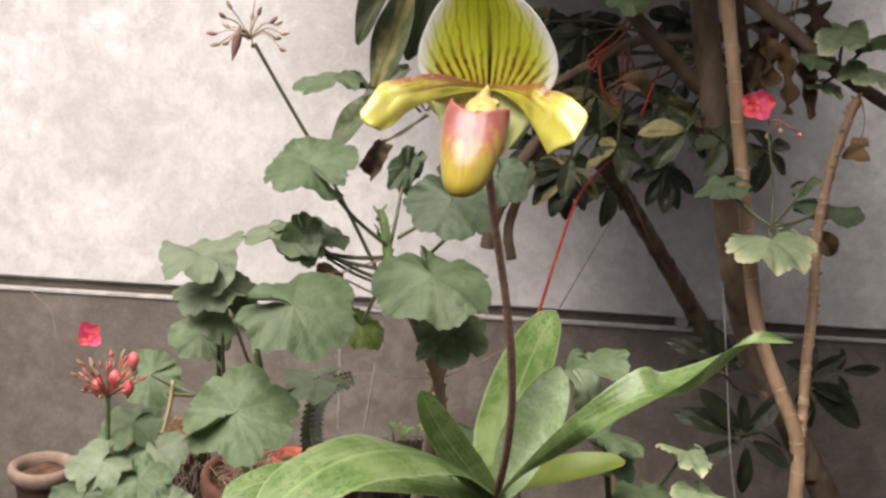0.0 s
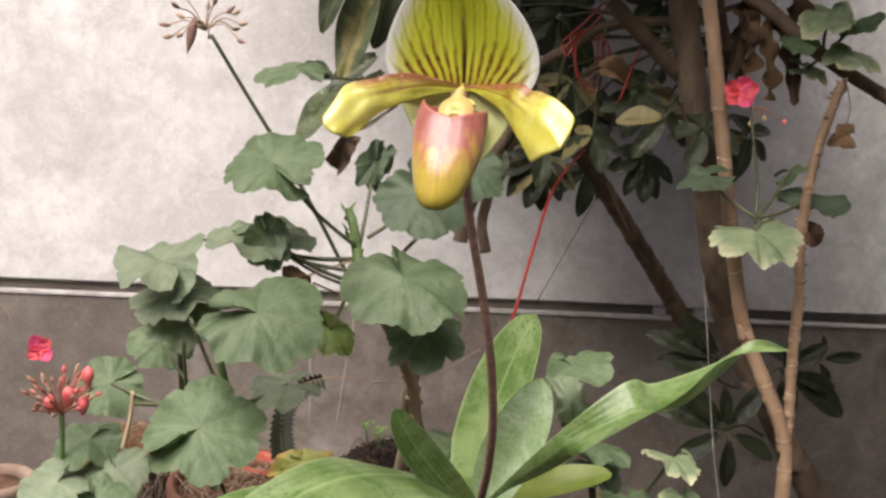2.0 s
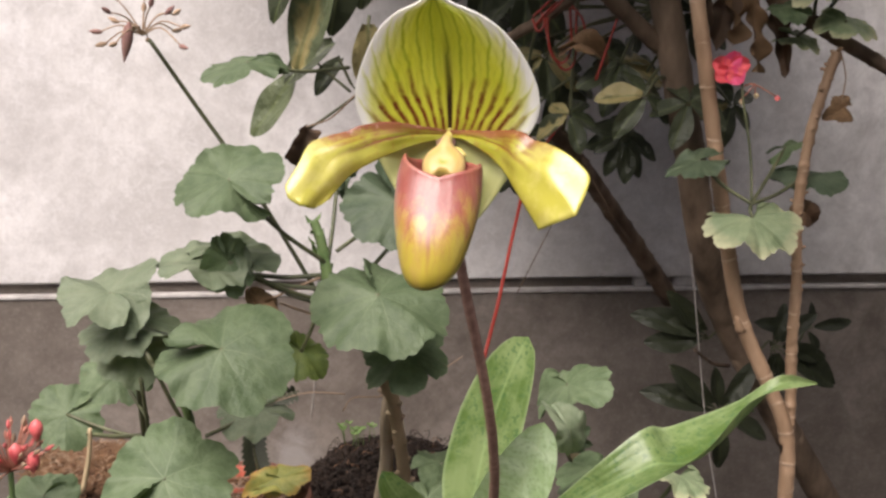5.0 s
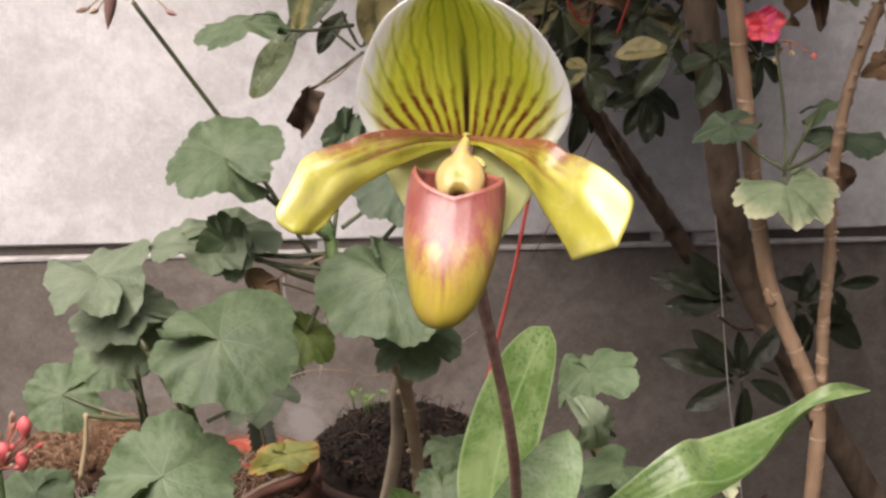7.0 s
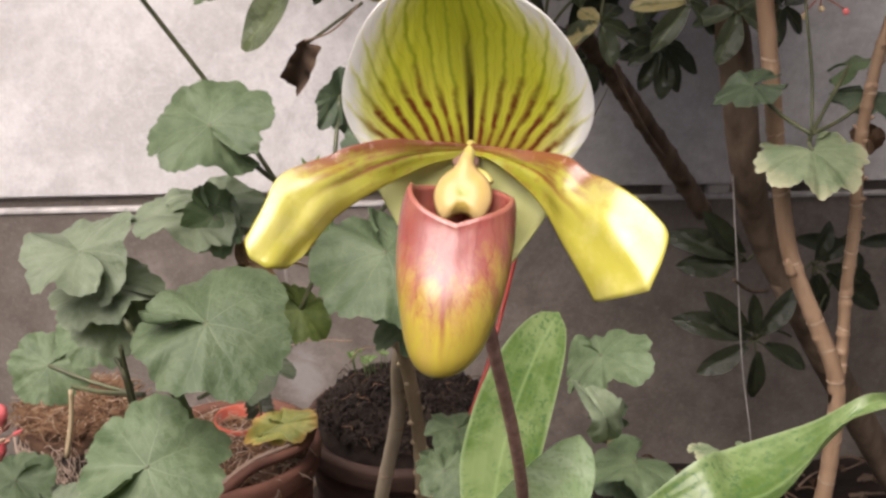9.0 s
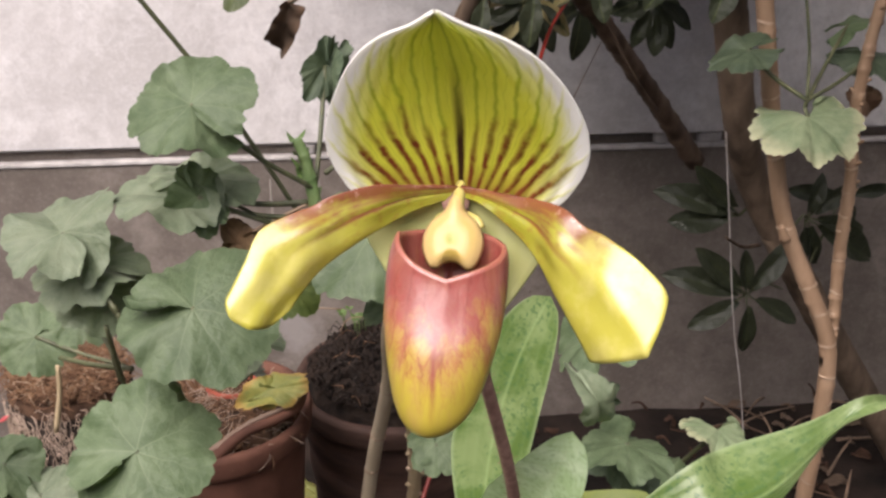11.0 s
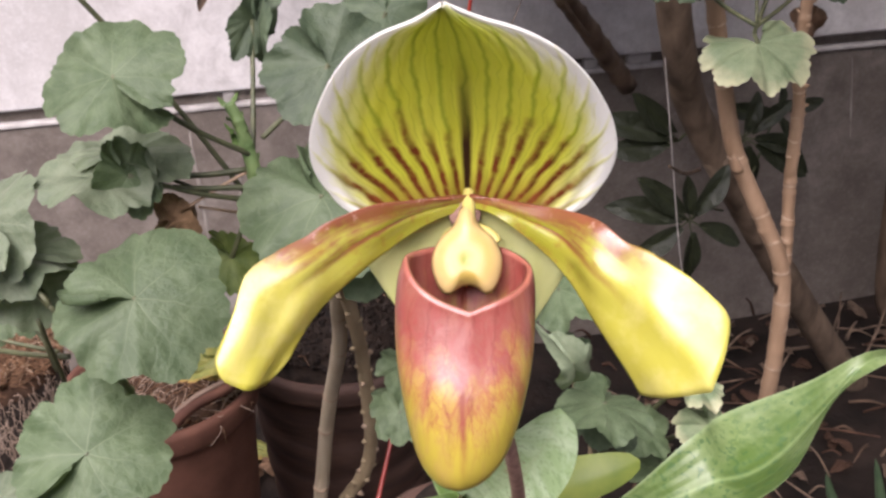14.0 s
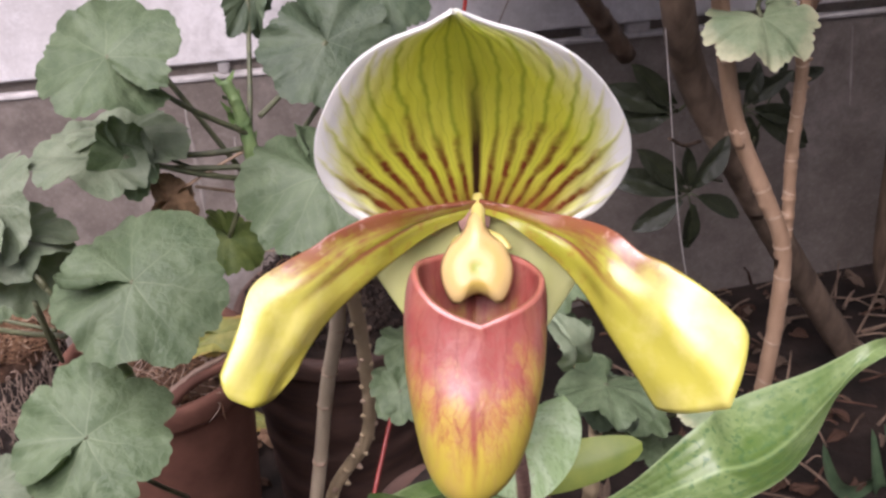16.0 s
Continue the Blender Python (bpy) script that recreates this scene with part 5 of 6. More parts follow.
# ---- umbrella tree ----
tree = thing("umbrella_tree", "leaning umbrella tree with dark green and yellow variegated leaves", "tree", (0.70, 0.79, GZ))
TRUNK = [(0.70, 0.79, GZ - 0.02), (0.659, 0.760, -0.096), (0.542, 0.720, 0.068), (0.443, 0.680, 0.213), (0.357, 0.640, 0.345), (0.317, 0.600, 0.428), (0.287, 0.570, 0.521), (0.262, 0.560, 0.611), (0.244, 0.560, 0.692), (0.231, 0.560, 0.765), (0.217, 0.560, 0.857)]
part("trunk", tube("trunk", TRUNK, 0.0180, 0.0125, BARK, 18, 7, node=0.06, knob=0.025, rough=0.03, seed=2), tree, None, "smooth grey-brown trunk")
BR = [((0.376, 0.860, 0.285), (0.289, 0.800, 0.399), (0.208, 0.720, 0.497), (0.178, 0.700, 0.530)), ((0.251, 0.565, 0.616), (0.213, 0.550, 0.646), (0.168, 0.540, 0.686), (0.134, 0.520, 0.724)), ((0.255, 0.560, 0.671), (0.299, 0.570, 0.682), (0.362, 0.580, 0.706)), ((0.255, 0.560, 0.666), (0.189, 0.600, 0.659), (0.154, 0.620, 0.636), (0.106, 0.640, 0.603), (0.064, 0.660, 0.557)), ((0.263, 0.500, 0.706), (0.307, 0.480, 0.673), (0.349, 0.470, 0.641), (0.413, 0.460, 0.605)), ((0.058, 0.660, 0.425), (0.065, 0.660, 0.464), (0.096, 0.660, 0.534), (0.138, 0.640, 0.593)), ((0.088, 0.680, 0.410), (0.083, 0.680, 0.455), (0.113, 0.660, 0.554)), ((0.315, 0.600, 0.630), (0.299, 0.600, 0.663), (0.288, 0.600, 0.708))]
for i, b in enumerate(BR):
    r = (0.0115, 0.0085, 0.003, 0.0056, 0.0070, 0.008, 0.006, 0.0055)[i]
    part("branch", tube("branch", list(b), r, r * 0.8, BARK_DARK if i != 3 else BARK, 10, 7, node=0.03, knob=0.1, rough=0.05, seed=i), tree)
for b in (((0.222, 0.720, 0.488), (0.258, 0.720, 0.426), (0.287, 0.740, 0.390)), ((0.379, 0.660, 0.273), (0.345, 0.620, 0.292), (0.311, 0.580, 0.322)), ((0.704, 0.800, -0.124), (0.737, 0.820, -0.069), (0.750, 0.830, 0.012), (0.773, 0.840, 0.079))):
    part("twig", tube("twig", list(b), 0.002, 0.0015, BARK_DARK, 6, 6), tree)
part("branch", tube("branch", [(0.86, 0.86, GZ), (0.770, 0.850, -0.075), (0.741, 0.850, 0.102), (0.732, 0.850, 0.241)], 0.016, 0.012, BARK_DARK, 10, 6, rough=0.05), tree)


def leaflet_mesh(mt, droop, seed):
    rng = random.Random(seed)
    k = rng.uniform(-0.06, 0.06)

    def fn(a, b):
        e = 2 * a - 1
        w = 0.235 * math.sin(math.pi * min(1, 0.05 + 0.93 * b**1.15)) ** 0.7
        return 0.06 + b * 0.94, e * w + k * math.sin(b * 3), 0.10 * abs(e) * (1 - 0.4 * b) - droop * b * b + 0.02 * math.sin(b * 9 + 3 * e)

    return mesh("leaflet", *grid(fn, 8, 14)[:2], mt)


LEAFLETS = {mt.name: [leaflet_mesh(mt, d, i) for i, d in enumerate((0.15, 0.35, 0.6))] for mt in (S_GREEN, S_CENTRE, S_EDGE, S_DARKENED, S_OLIVE, S_DULL)}


def palmate(c, facing, size, n=7, droop=1, mats=(S_GREEN,), seed=0, stalk=None):
    """A whorl of leaflets round one point."""
    rng = random.Random(seed)
    size *= 0.8
    n = max(5, n - 1)
    z = Vector(facing).normalized()
    s = z.orthogonal().normalized()
    o = z.cross(s)
    a0 = rng.uniform(0, 6.28)
    for i in range(n):
        a = a0 + 6.283 * i / n + rng.uniform(-0.15, 0.15)
        d = s * math.cos(a) + o * math.sin(a) - z * rng.uniform(0.1, 0.4)
        me = LEAFLETS[rng.choice(mats).name][min(2, max(0, droop + rng.choice((-1, 0, 0))))]
        part("leaflet", me, tree, frame_of(c, Vector(c) + d, z, size * rng.uniform(0.75, 1.1), rng.uniform(0.9, 1.15)))
    if stalk:
        part("leaf_stalk", tube("leaf_stalk", [stalk, Vector(stalk).lerp(Vector(c), 0.6) + Vector((0, 0, 0.012)), c], 0.0016, 0.0014, PETIOLE, 6, 5), tree)


V = (S_GREEN, S_GREEN, S_GREEN, S_CENTRE, S_GREEN, S_EDGE, S_GREEN, S_EDGE)
ON = (0.249, 0.560, 0.649)
# whorls of dark leaves between the flower and the trunk
palmate((0.180, 0.600, 0.549), (-0.2, -0.8, 0.6), 0.0497, 6, 1, V, 1, (0.183, 0.600, 0.658))
palmate((0.141, 0.660, 0.519), (0.1, -0.7, 0.7), 0.0588, 7, 1, V, 2, (0.149, 0.620, 0.630))
palmate((0.109, 0.720, 0.533), (0.1, -0.7, 0.7), 0.0584, 7, 1, (S_GREEN,), 22, (0.131, 0.640, 0.593))
palmate((0.198, 0.720, 0.496), (0.1, -0.7, 0.7), 0.0523, 7, 2, (S_GREEN,), 23, (0.189, 0.620, 0.586))
palmate((0.237, 0.620, 0.530), (0.1, -0.7, 0.7), 0.0443, 8, 1, (S_GREEN,), 3, (0.256, 0.570, 0.616))
palmate((0.220, 0.580, 0.599), (0, -0.7, 0.7), 0.0599, 8, 1, V, 4, ON)
palmate((0.161, 0.640, 0.601), (0, -0.7, 0.7), 0.0540, 8, 1, V, 5, ON)
palmate((0.146, 0.660, 0.665), (-0.2, -0.8, 0.6), 0.0725, 8, 1, (S_GREEN,), 6, ON)
palmate((0.233, 0.540, 0.574), (0.3, -0.8, 0.6), 0.0524, 6, 1, V, 8, (0.269, 0.565, 0.583))
palmate((0.269, 0.530, 0.569), (0, -0.8, 0.6), 0.0520, 6, 1, (S_EDGE, S_GREEN, S_GREEN), 9, (0.276, 0.560, 0.556))
palmate((0.106, 0.720, 0.575), (0, -0.8, 0.6), 0.0709, 8, 1, (S_GREEN,), 11, ON)
palmate((0.357, 0.660, 0.552), (0, -0.8, 0.5), 0.0527, 6, 1, (S_GREEN, S_CENTRE), 13, (0.277, 0.570, 0.578))
for i, (c, s) in enumerate((((0.138, 0.700, 0.622), 105), ((0.193, 0.700, 0.575), 95), ((0.254, 0.660, 0.684), 95), ((0.108, 0.700, 0.675), 100), ((0.262, 0.700, 0.593), 80), ((0.078, 0.740, 0.623), 95))):
    palmate(c, (0.15 * math.sin(i * 2.3), -0.8, 0.55), s * 0.00066, 8, 1 + i % 2, (S_GREEN, S_GREEN, S_GREEN, S_EDGE) if i % 3 == 0 else (S_GREEN,), 200 + i, ON if i < 6 else None)
palmate((0.321, 0.680, 0.641), (0, -0.7, 0.6), 0.0559, 7, 1, (S_GREEN,), 14, ON)
# drooping whorl at the upper left


def one_leaf(at, tip, mt, wide=1.0, droop=1, facing=(0, -1, 0.3)):
    size = (Vector(tip) - Vector(at)).length
    part("leaflet", LEAFLETS[mt.name][droop], tree, frame_of(at, tip, facing, size, wide))


one_leaf((-0.035, 0.480, 0.701), (-0.073, 0.480, 0.601), S_OLIVE, 0.72, 0, (-0.4, -1, 0.3))
one_leaf((-0.044, 0.470, 0.712), (-0.093, 0.460, 0.646), S_GREEN, 0.7, 1, (-0.2, -0.9, 0.6))
one_leaf((-0.027, 0.500, 0.703), (-0.038, 0.500, 0.625), S_GREEN, 0.75, 0, (0.3, -1, 0.2))
one_leaf((-0.007, 0.520, 0.714), (-0.016, 0.520, 0.646), S_GREEN, 0.8, 0)
one_leaf((-0.0654, 0.570, 0.5924), (-0.1159, 0.570, 0.5377), S_DULL, 0.95, 0, (-0.5, -0.8, 0.5))
one_leaf((-0.009, 0.560, 0.636), (-0.007, 0.550, 0.575), S_EDGE, 1.25, 0)
one_leaf((-0.035, 0.560, 0.618), (-0.080, 0.540, 0.592), S_GREEN, 0.9, 1, (0, -0.8, 0.6))
one_leaf((-0.030, 0.580, 0.603), (-0.054, 0.560, 0.578), S_GREEN, 0.9, 1, (0, -0.8, 0.6))
one_leaf((0.094, 0.620, 0.530), (0.090, 0.600, 0.501), S_GREEN, 1.0, 1)
one_leaf((0.136, 0.620, 0.534), (0.132, 0.600, 0.497), S_GREEN, 1.0, 1)
for pts in (((-0.007, 0.570, 0.640), (-0.017, 0.560, 0.578), (-0.035, 0.560, 0.605)), ((-0.014, 0.520, 0.728), (-0.033, 0.490, 0.705), (-0.035, 0.480, 0.699)), ((0.051, 0.550, 0.772), (0.017, 0.540, 0.753), (-0.027, 0.490, 0.710)), ((-0.024, 0.550, 0.576), (-0.054, 0.560, 0.601), (-0.074, 0.560, 0.627)), ((-0.017, 0.560, 0.573), (-0.055, 0.560, 0.546), (-0.060, 0.550, 0.545))):
    part("leaf_stalk", tube("leaf_stalk", list(pts), 0.0015, 0.0013, PETIOLE, 6, 5), tree)
# sprouts low on the trunk


def sprout(c, tips, stalk, wide=0.78):
    c = Vector(c)
    for k, tip in enumerate(tips):
        d = Vector(tip) - c
        part("leaflet", LEAFLETS["umbrella_leaf_darkened"][k % 2], tree, frame_of(c + d * 0.12, tip, (0.15 * math.sin(k * 2.1), -0.9, 0.45), d.length * 0.9, wide * (0.9 + 0.08 * (k % 3))))
        part("leaf_stalk", tube("leaf_stalk", [c, c + d * 0.2], 0.0011, 0.0009, PETIOLE, 5, 2), tree)
    part("leaf_stalk", tube("leaf_stalk", [stalk, Vector(stalk).lerp(c, 0.6) + Vector((0, -0.005, 0.012)), c], 0.0016, 0.0014, PETIOLE, 6, 5), tree)


sprout((0.364, 0.64, 0.229), ((0.31, 0.628, 0.285), (0.288, 0.628, 0.259), (0.307, 0.628, 0.202), (0.373, 0.628, 0.165), (0.416, 0.628, 0.202), (0.392, 0.628, 0.283), (0.355, 0.628, 0.28)), (0.429, 0.7, 0.201))
sprout((0.362, 0.68, 0.297), ((0.314, 0.668, 0.353), (0.285, 0.668, 0.331), (0.291, 0.668, 0.3)), (0.389, 0.67, 0.306))
sprout((0.452, 0.72, 0.273), ((0.495, 0.708, 0.312), (0.516, 0.708, 0.265), (0.528, 0.708, 0.227), (0.473, 0.708, 0.222), (0.445, 0.708, 0.22), (0.458, 0.708, 0.319)), (0.416, 0.68, 0.274))
sprout((0.519, 0.78, 0.271), ((0.455, 0.768, 0.285), (0.521, 0.768, 0.301), (0.532, 0.768, 0.246), (0.569, 0.768, 0.285)), (0.443, 0.69, 0.213))
sprout((0.138, 0.66, 0.518), ((0.098, 0.648, 0.503), (0.106, 0.648, 0.481), (0.124, 0.648, 0.468), (0.143, 0.648, 0.466), (0.161, 0.648, 0.477), (0.107, 0.648, 0.525), (0.165, 0.648, 0.501)), (0.189, 0.620, 0.586), 0.85)
sprout((0.232, 0.599, 0.532), ((0.203, 0.587, 0.518), (0.217, 0.587, 0.496), (0.233, 0.587, 0.488), (0.25, 0.587, 0.495), (0.261, 0.587, 0.51), (0.204, 0.587, 0.539)), (0.256, 0.570, 0.600), 0.9)
# dead leaves that hang from a branch
for k, (a, b, w, turn) in enumerate((((0.281, 0.500, 0.688), (0.277, 0.495, 0.617), 0.020, 0.5), ((0.292, 0.498, 0.684), (0.290, 0.490, 0.622), 0.017, -0.7), ((0.306, 0.490, 0.672), (0.334, 0.480, 0.598), 0.016, 0.8), ((0.303, 0.494, 0.668), (0.312, 0.488, 0.600), 0.014, -0.5), ((0.318, 0.488, 0.704), (0.327, 0.486, 0.668), 0.020, 0.2))):
    a, b = Vector(a), Vector(b)
    mid = a.lerp(b, 0.5) + Vector((0.006 * turn, -0.008, 0.0))
    part("dead_leaf", strap("dead_leaf", [a, a.lerp(mid, 0.6), mid, b], w, (turn, -1, 0.1), (-turn, -1, 0.3), DRY_RED if k % 2 else DRY_BROWN, 1.1, 0.5, 16, 36, 0.55, 70 + k), tree, None, "crumpled brown dead leaf")
    part("leaf_stalk", tube("leaf_stalk", [a, a + Vector((0.003, 0.002, 0.016)), a + Vector((0.004, 0.0, 0.034))], 0.0007, 0.0009, DRY_STALK, 5, 4), tree)
dry_leaf(tree, (0.179, 0.560, 0.617), (0.222, 0.550, 0.617), 0.0234, (0, -0.8, 0.6), DRY_RED, 60, 0.5)


def shade_crown_mesh():
    """One mass of leaflets, added out of view to shade wall and ground."""
    rng = random.Random(9)
    vs, fs, ix = [], [], []
    low_leaf = [[(0.06 + 0.94 * b, e * 0.235 * math.sin(math.pi * (0.05 + 0.9 * b)) ** 0.7, -0.3 * b * b) for b in (0, 0.25, 0.5, 0.75, 1) for e in (-1, 0, 1)], [(j * 3 + i, j * 3 + i + 1, j * 3 + i + 4, j * 3 + i + 3) for j in range(4) for i in range(2)]]
    for i in range(1200):
        a, r = rng.uniform(0, 6.28), rng.uniform(0, 1) ** 0.5
        cx, cy, rx, ry = (0.55, 0.12, 0.40, 0.24) if i % 5 == 1 else (0.15, 0.68, 0.29, 0.19)
        if i % 3 == 2:
            cx, cy, rx, ry = 0.20, 0.43, 0.26, 0.16
        if i % 7 == 5:
            cx, cy, rx, ry = 0.02, 0.64, 0.10, 0.10
        if i % 4 == 3:
            cx, cy, rx, ry = 1.16, 0.50, 0.32, 0.40
        c = Vector((cx + rx * r * math.cos(a), cy + ry * r * math.sin(a), rng.uniform((0.92 if cy < 0.6 else 0.90) if cx < 1 else 0.1, 1.25)))
        z = Vector((rng.uniform(-0.4, 0.4), rng.uniform(-0.7, 0.1), 0.9)).normalized()
        s = z.orthogonal().normalized()
        o = z.cross(s)
        for k in range(7):
            b = k * 0.9 + i
            d = s * math.cos(b) + o * math.sin(b) - z * 0.25
            m4 = frame_of(c, c + d, z, rng.uniform(0.07, 0.11))
            n = len(vs)
            vs += [m4 @ Vector(q) for q in low_leaf[0]]
            fs += [tuple(j + n for j in q) for q in low_leaf[1]]
    return mesh("shade_crown", vs, fs, S_GREEN)


tagged(part("shade_crown", shade_crown_mesh(), tree), "", "", "", "stuff")
# unseen limbs, added to join the shading leaf masses to the trunk
top = Vector((0.231, 0.560, 0.765))
for tip in ((0.12, 0.58, 1.16), (0.30, 0.30, 1.12), (0.55, 0.08, 1.14), (0.78, 0.25, 1.1), (1.18, 0.52, 0.95), (1.05, 0.62, 0.6), (0.36, 0.55, 1.22)):
    tip = Vector(tip)
    mid = top.lerp(tip, 0.5) + Vector((0.02, 0.02, 0.05))
    part("limb", tube("limb", [top, mid, tip], 0.010, 0.004, BARK, 8, 6, rough=0.05), tree)

# geranium leaves over the bare branch
ger_up = thing("geranium", "geranium shoot with green leaves over a bare branch", "geranium", (0.349, 0.470, 0.641), "geraniums")
for i, (a, b, s) in enumerate((((0.341, 0.450, 0.675), (0.311, 0.430, 0.658), 0.0308), ((0.319, 0.450, 0.654), (0.295, 0.430, 0.645), 0.0224), ((0.366, 0.450, 0.643), (0.374, 0.430, 0.634), 0.0290), ((0.371, 0.460, 0.672), (0.386, 0.450, 0.678), 0.0251), ((0.335, 0.470, 0.630), (0.353, 0.460, 0.624), 0.0230), ((0.159, 0.500, 0.699), (0.157, 0.480, 0.678), 0.0269))):
    g_leaf(ger_up, a, b, s * 0.85, (0, -0.38, 0.95), G_LEAF if i % 2 else G_RIM, (0.349, 0.470, 0.641) if i < 5 else (0.173, 0.530, 0.727), 60 + i, 0.9)

# ---- cords ----
red = thing("red_cord", "red plastic cord tied from a branch to the pots", "cord", (0.195, 0.700, 0.531))
part("strand", tube("strand", [(0.196, 0.700, 0.532), (0.151, 0.630, 0.495), (0.124, 0.560, 0.448), (0.102, 0.500, 0.398), (0.077, 0.440, 0.347), (0.066, 0.420, 0.322), (0.036, 0.380, 0.260), (0.007, 0.330, 0.203), (-0.003, 0.310, 0.185)], 0.0017, 0.0017, RED_CORD, 7, 8), red)
for pts in (((0.192, 0.560, 0.710), (0.169, 0.560, 0.665), (0.140, 0.570, 0.633)), ((0.145, 0.570, 0.642), (0.155, 0.570, 0.609), (0.167, 0.570, 0.594), (0.176, 0.570, 0.605), (0.175, 0.570, 0.644)), ((0.207, 0.550, 0.640), (0.198, 0.550, 0.610), (0.191, 0.550, 0.587)), ((0.138, 0.570, 0.631), (0.147, 0.565, 0.644), (0.158, 0.570, 0.653)), ((0.186, 0.560, 0.702), (0.163, 0.562, 0.668), (0.137, 0.572, 0.640)), ((0.149, 0.568, 0.640), (0.152, 0.566, 0.612), (0.163, 0.568, 0.600), (0.171, 0.567, 0.612), (0.169, 0.568, 0.648)), ((0.137, 0.574, 0.638), (0.140, 0.562, 0.628), (0.146, 0.562, 0.636), (0.144, 0.575, 0.645)), ((0.170, 0.566, 0.650), (0.178, 0.560, 0.640), (0.181, 0.560, 0.628), (0.176, 0.562, 0.620))):
    part("strand", tube("strand", list(pts), 0.0012, 0.0012, RED_CORD, 7, 6), red)
white = thing("white_string", "thin white string hanging from the tree", "string", (0.290, 0.570, 0.483))
part("strand", tube("strand", [(0.2965, 0.590, 0.487), (0.2985, 0.600, 0.468), (0.3185, 0.600, 0.342), (0.3375, 0.600, 0.225), (0.354, 0.600, 0.150), (0.366, 0.600, 0.085)], 0.0006, 0.0006, WHITE_STRING, 6, 6), white)

# ---- pots ----


def pot(label, x, y, z0, top, r, mt, ribs=0, rim=0.02, soil=SOIL, depth=0.02, wobble=0.0, seed=0, taper=0.72):
    ob = thing("flower_pot", label, "pot", (x, y, z0), "flower pots")
    h = top - z0
    t = Matrix.Translation((x, y, z0))
    prof = [(0.001, 0.0), (r * taper * 0.96, 0.0), (r * taper, 0.006)]
    n = 30
    for i in range(1, n):
        k = i / n
        rr = r * (taper + (0.93 - taper) * k)
        if ribs:
            rr += r * 0.035 * abs(math.sin(math.pi * ribs * k)) ** 0.5 - r * 0.02
        prof.append((rr, 0.006 + (h - rim - 0.006) * k))
    prof += [(r * 0.93, h - rim)]
    part("pot_body", lathe("pot_body", prof, mt, 48, wobble, seed), ob, t)
    part("pot_rim", lathe("pot_rim", [(r * 0.90, h - rim - 0.004), (r * 0.985, h - rim), (r, h - rim + 0.004), (r * 1.01, h - 0.005), (r * 0.985, h), (r * 0.93, h + 0.0005), (r * 0.89, h - 0.004), (r * 0.87, h - depth - 0.02)], mt, 48, wobble, seed), ob, t)
    if soil:
        part("soil", lathe("soil", [(r * 0.885, h - depth - 0.004), (r * 0.7, h - depth + 0.003), (r * 0.4, h - depth + 0.006), (r * 0.15, h - depth + 0.009), (0.0, h - depth + 0.008)], soil, 40, 0.025, seed), ob, t)
    return ob


def crumbs(name, parent, x, y, z, r, n, size, mt, seed, dome=0.0):
    """Loose bits on soil, one mesh."""
    rng = random.Random(seed)
    vs, fs = [], []
    for _ in range(n):
        a, q = rng.uniform(0, 6.28), r * rng.uniform(0, 1) ** 0.5
        c = Vector((x + q * math.cos(a), y + q * math.sin(a), z + dome * (1 - (q / r) ** 2) + rng.uniform(0, size * 0.5)))
        s = size * rng.uniform(0.3, 1.0)
        turn = Euler((rng.uniform(0, 6), rng.uniform(0, 6), rng.uniform(0, 6))).to_matrix()
        b = len(vs)
        vs += [c + turn @ Vector(q2) * s for q2 in ((1, 0, 0), (-1, 0.1, 0), (0, 0.8, 0.2), (0.1, -0.7, 0), (0, 0, 0.6), (0.1, 0, -0.6))]
        fs += [tuple(b + i for i in t) for t in ((0, 2, 4), (2, 1, 4), (1, 3, 4), (3, 0, 4), (2, 0, 5), (1, 2, 5), (3, 1, 5), (0, 3, 5))]
    return tagged(part(name, mesh(name, vs, fs, mt, smooth=False), parent), "", "", "", "stuff")


def fibres(name, parent, x, y, z, r, n, length, mt, seed, up=0.4, dome=0.0, thick=0.0004):
    rng = random.Random(seed)
    lines = []
    for _ in range(n):
        a, q = rng.uniform(0, 6.28), r * rng.uniform(0, 1) ** 0.5
        c = Vector((x + q * math.cos(a), y + q * math.sin(a), z + dome * (1 - (q / r) ** 2)))
        d = Vector((rng.uniform(-1, 1), rng.uniform(-1, 1), rng.uniform(-0.1, up))) * length
        e = Vector((rng.uniform(-1, 1), rng.uniform(-1, 1), rng.uniform(-0.4, 0.3))) * length
        lines.append([c, c + d * 0.6 + Vector((0, 0, 0.002)), c + d * 0.6 + e * 0.6])
    return tagged(part(name, strands(name, lines, thick, mt), parent), "", "", "", "stuff")


potA = pot("terracotta pot full of dry brown coir and litter", -0.142, 0.527, GZ, 0.205, 0.079, TERRACOTTA, 0, 0.022, COIR_DARK, 0.010, 0.02, 1, 0.66)
part("rolled_lip", tube("rolled_lip", [(-0.149, 0.450, 0.197), (-0.135, 0.457, 0.206), (-0.115, 0.468, 0.217), (-0.087, 0.483, 0.220), (-0.072, 0.500, 0.219), (-0.067, 0.520, 0.223)], 0.0050, 0.0036, TERRACOTTA, 10, 6, rough=0.10), potA, None, "uneven rolled rim of the clay pot")
part("pale_lip", tube("pale_lip", [(-0.152, 0.456, 0.203), (-0.134, 0.463, 0.211), (-0.113, 0.474, 0.221), (-0.088, 0.488, 0.224), (-0.074, 0.503, 0.223)], 0.0028, 0.0018, CLAY_TAN, 10, 6, rough=0.3), potA, None, "chipped pale inner lip")
fibres("dry_fibre", potA, -0.142, 0.527, 0.195, 0.068, 700, 0.022, COIR, 1, 0.5, 0.006)
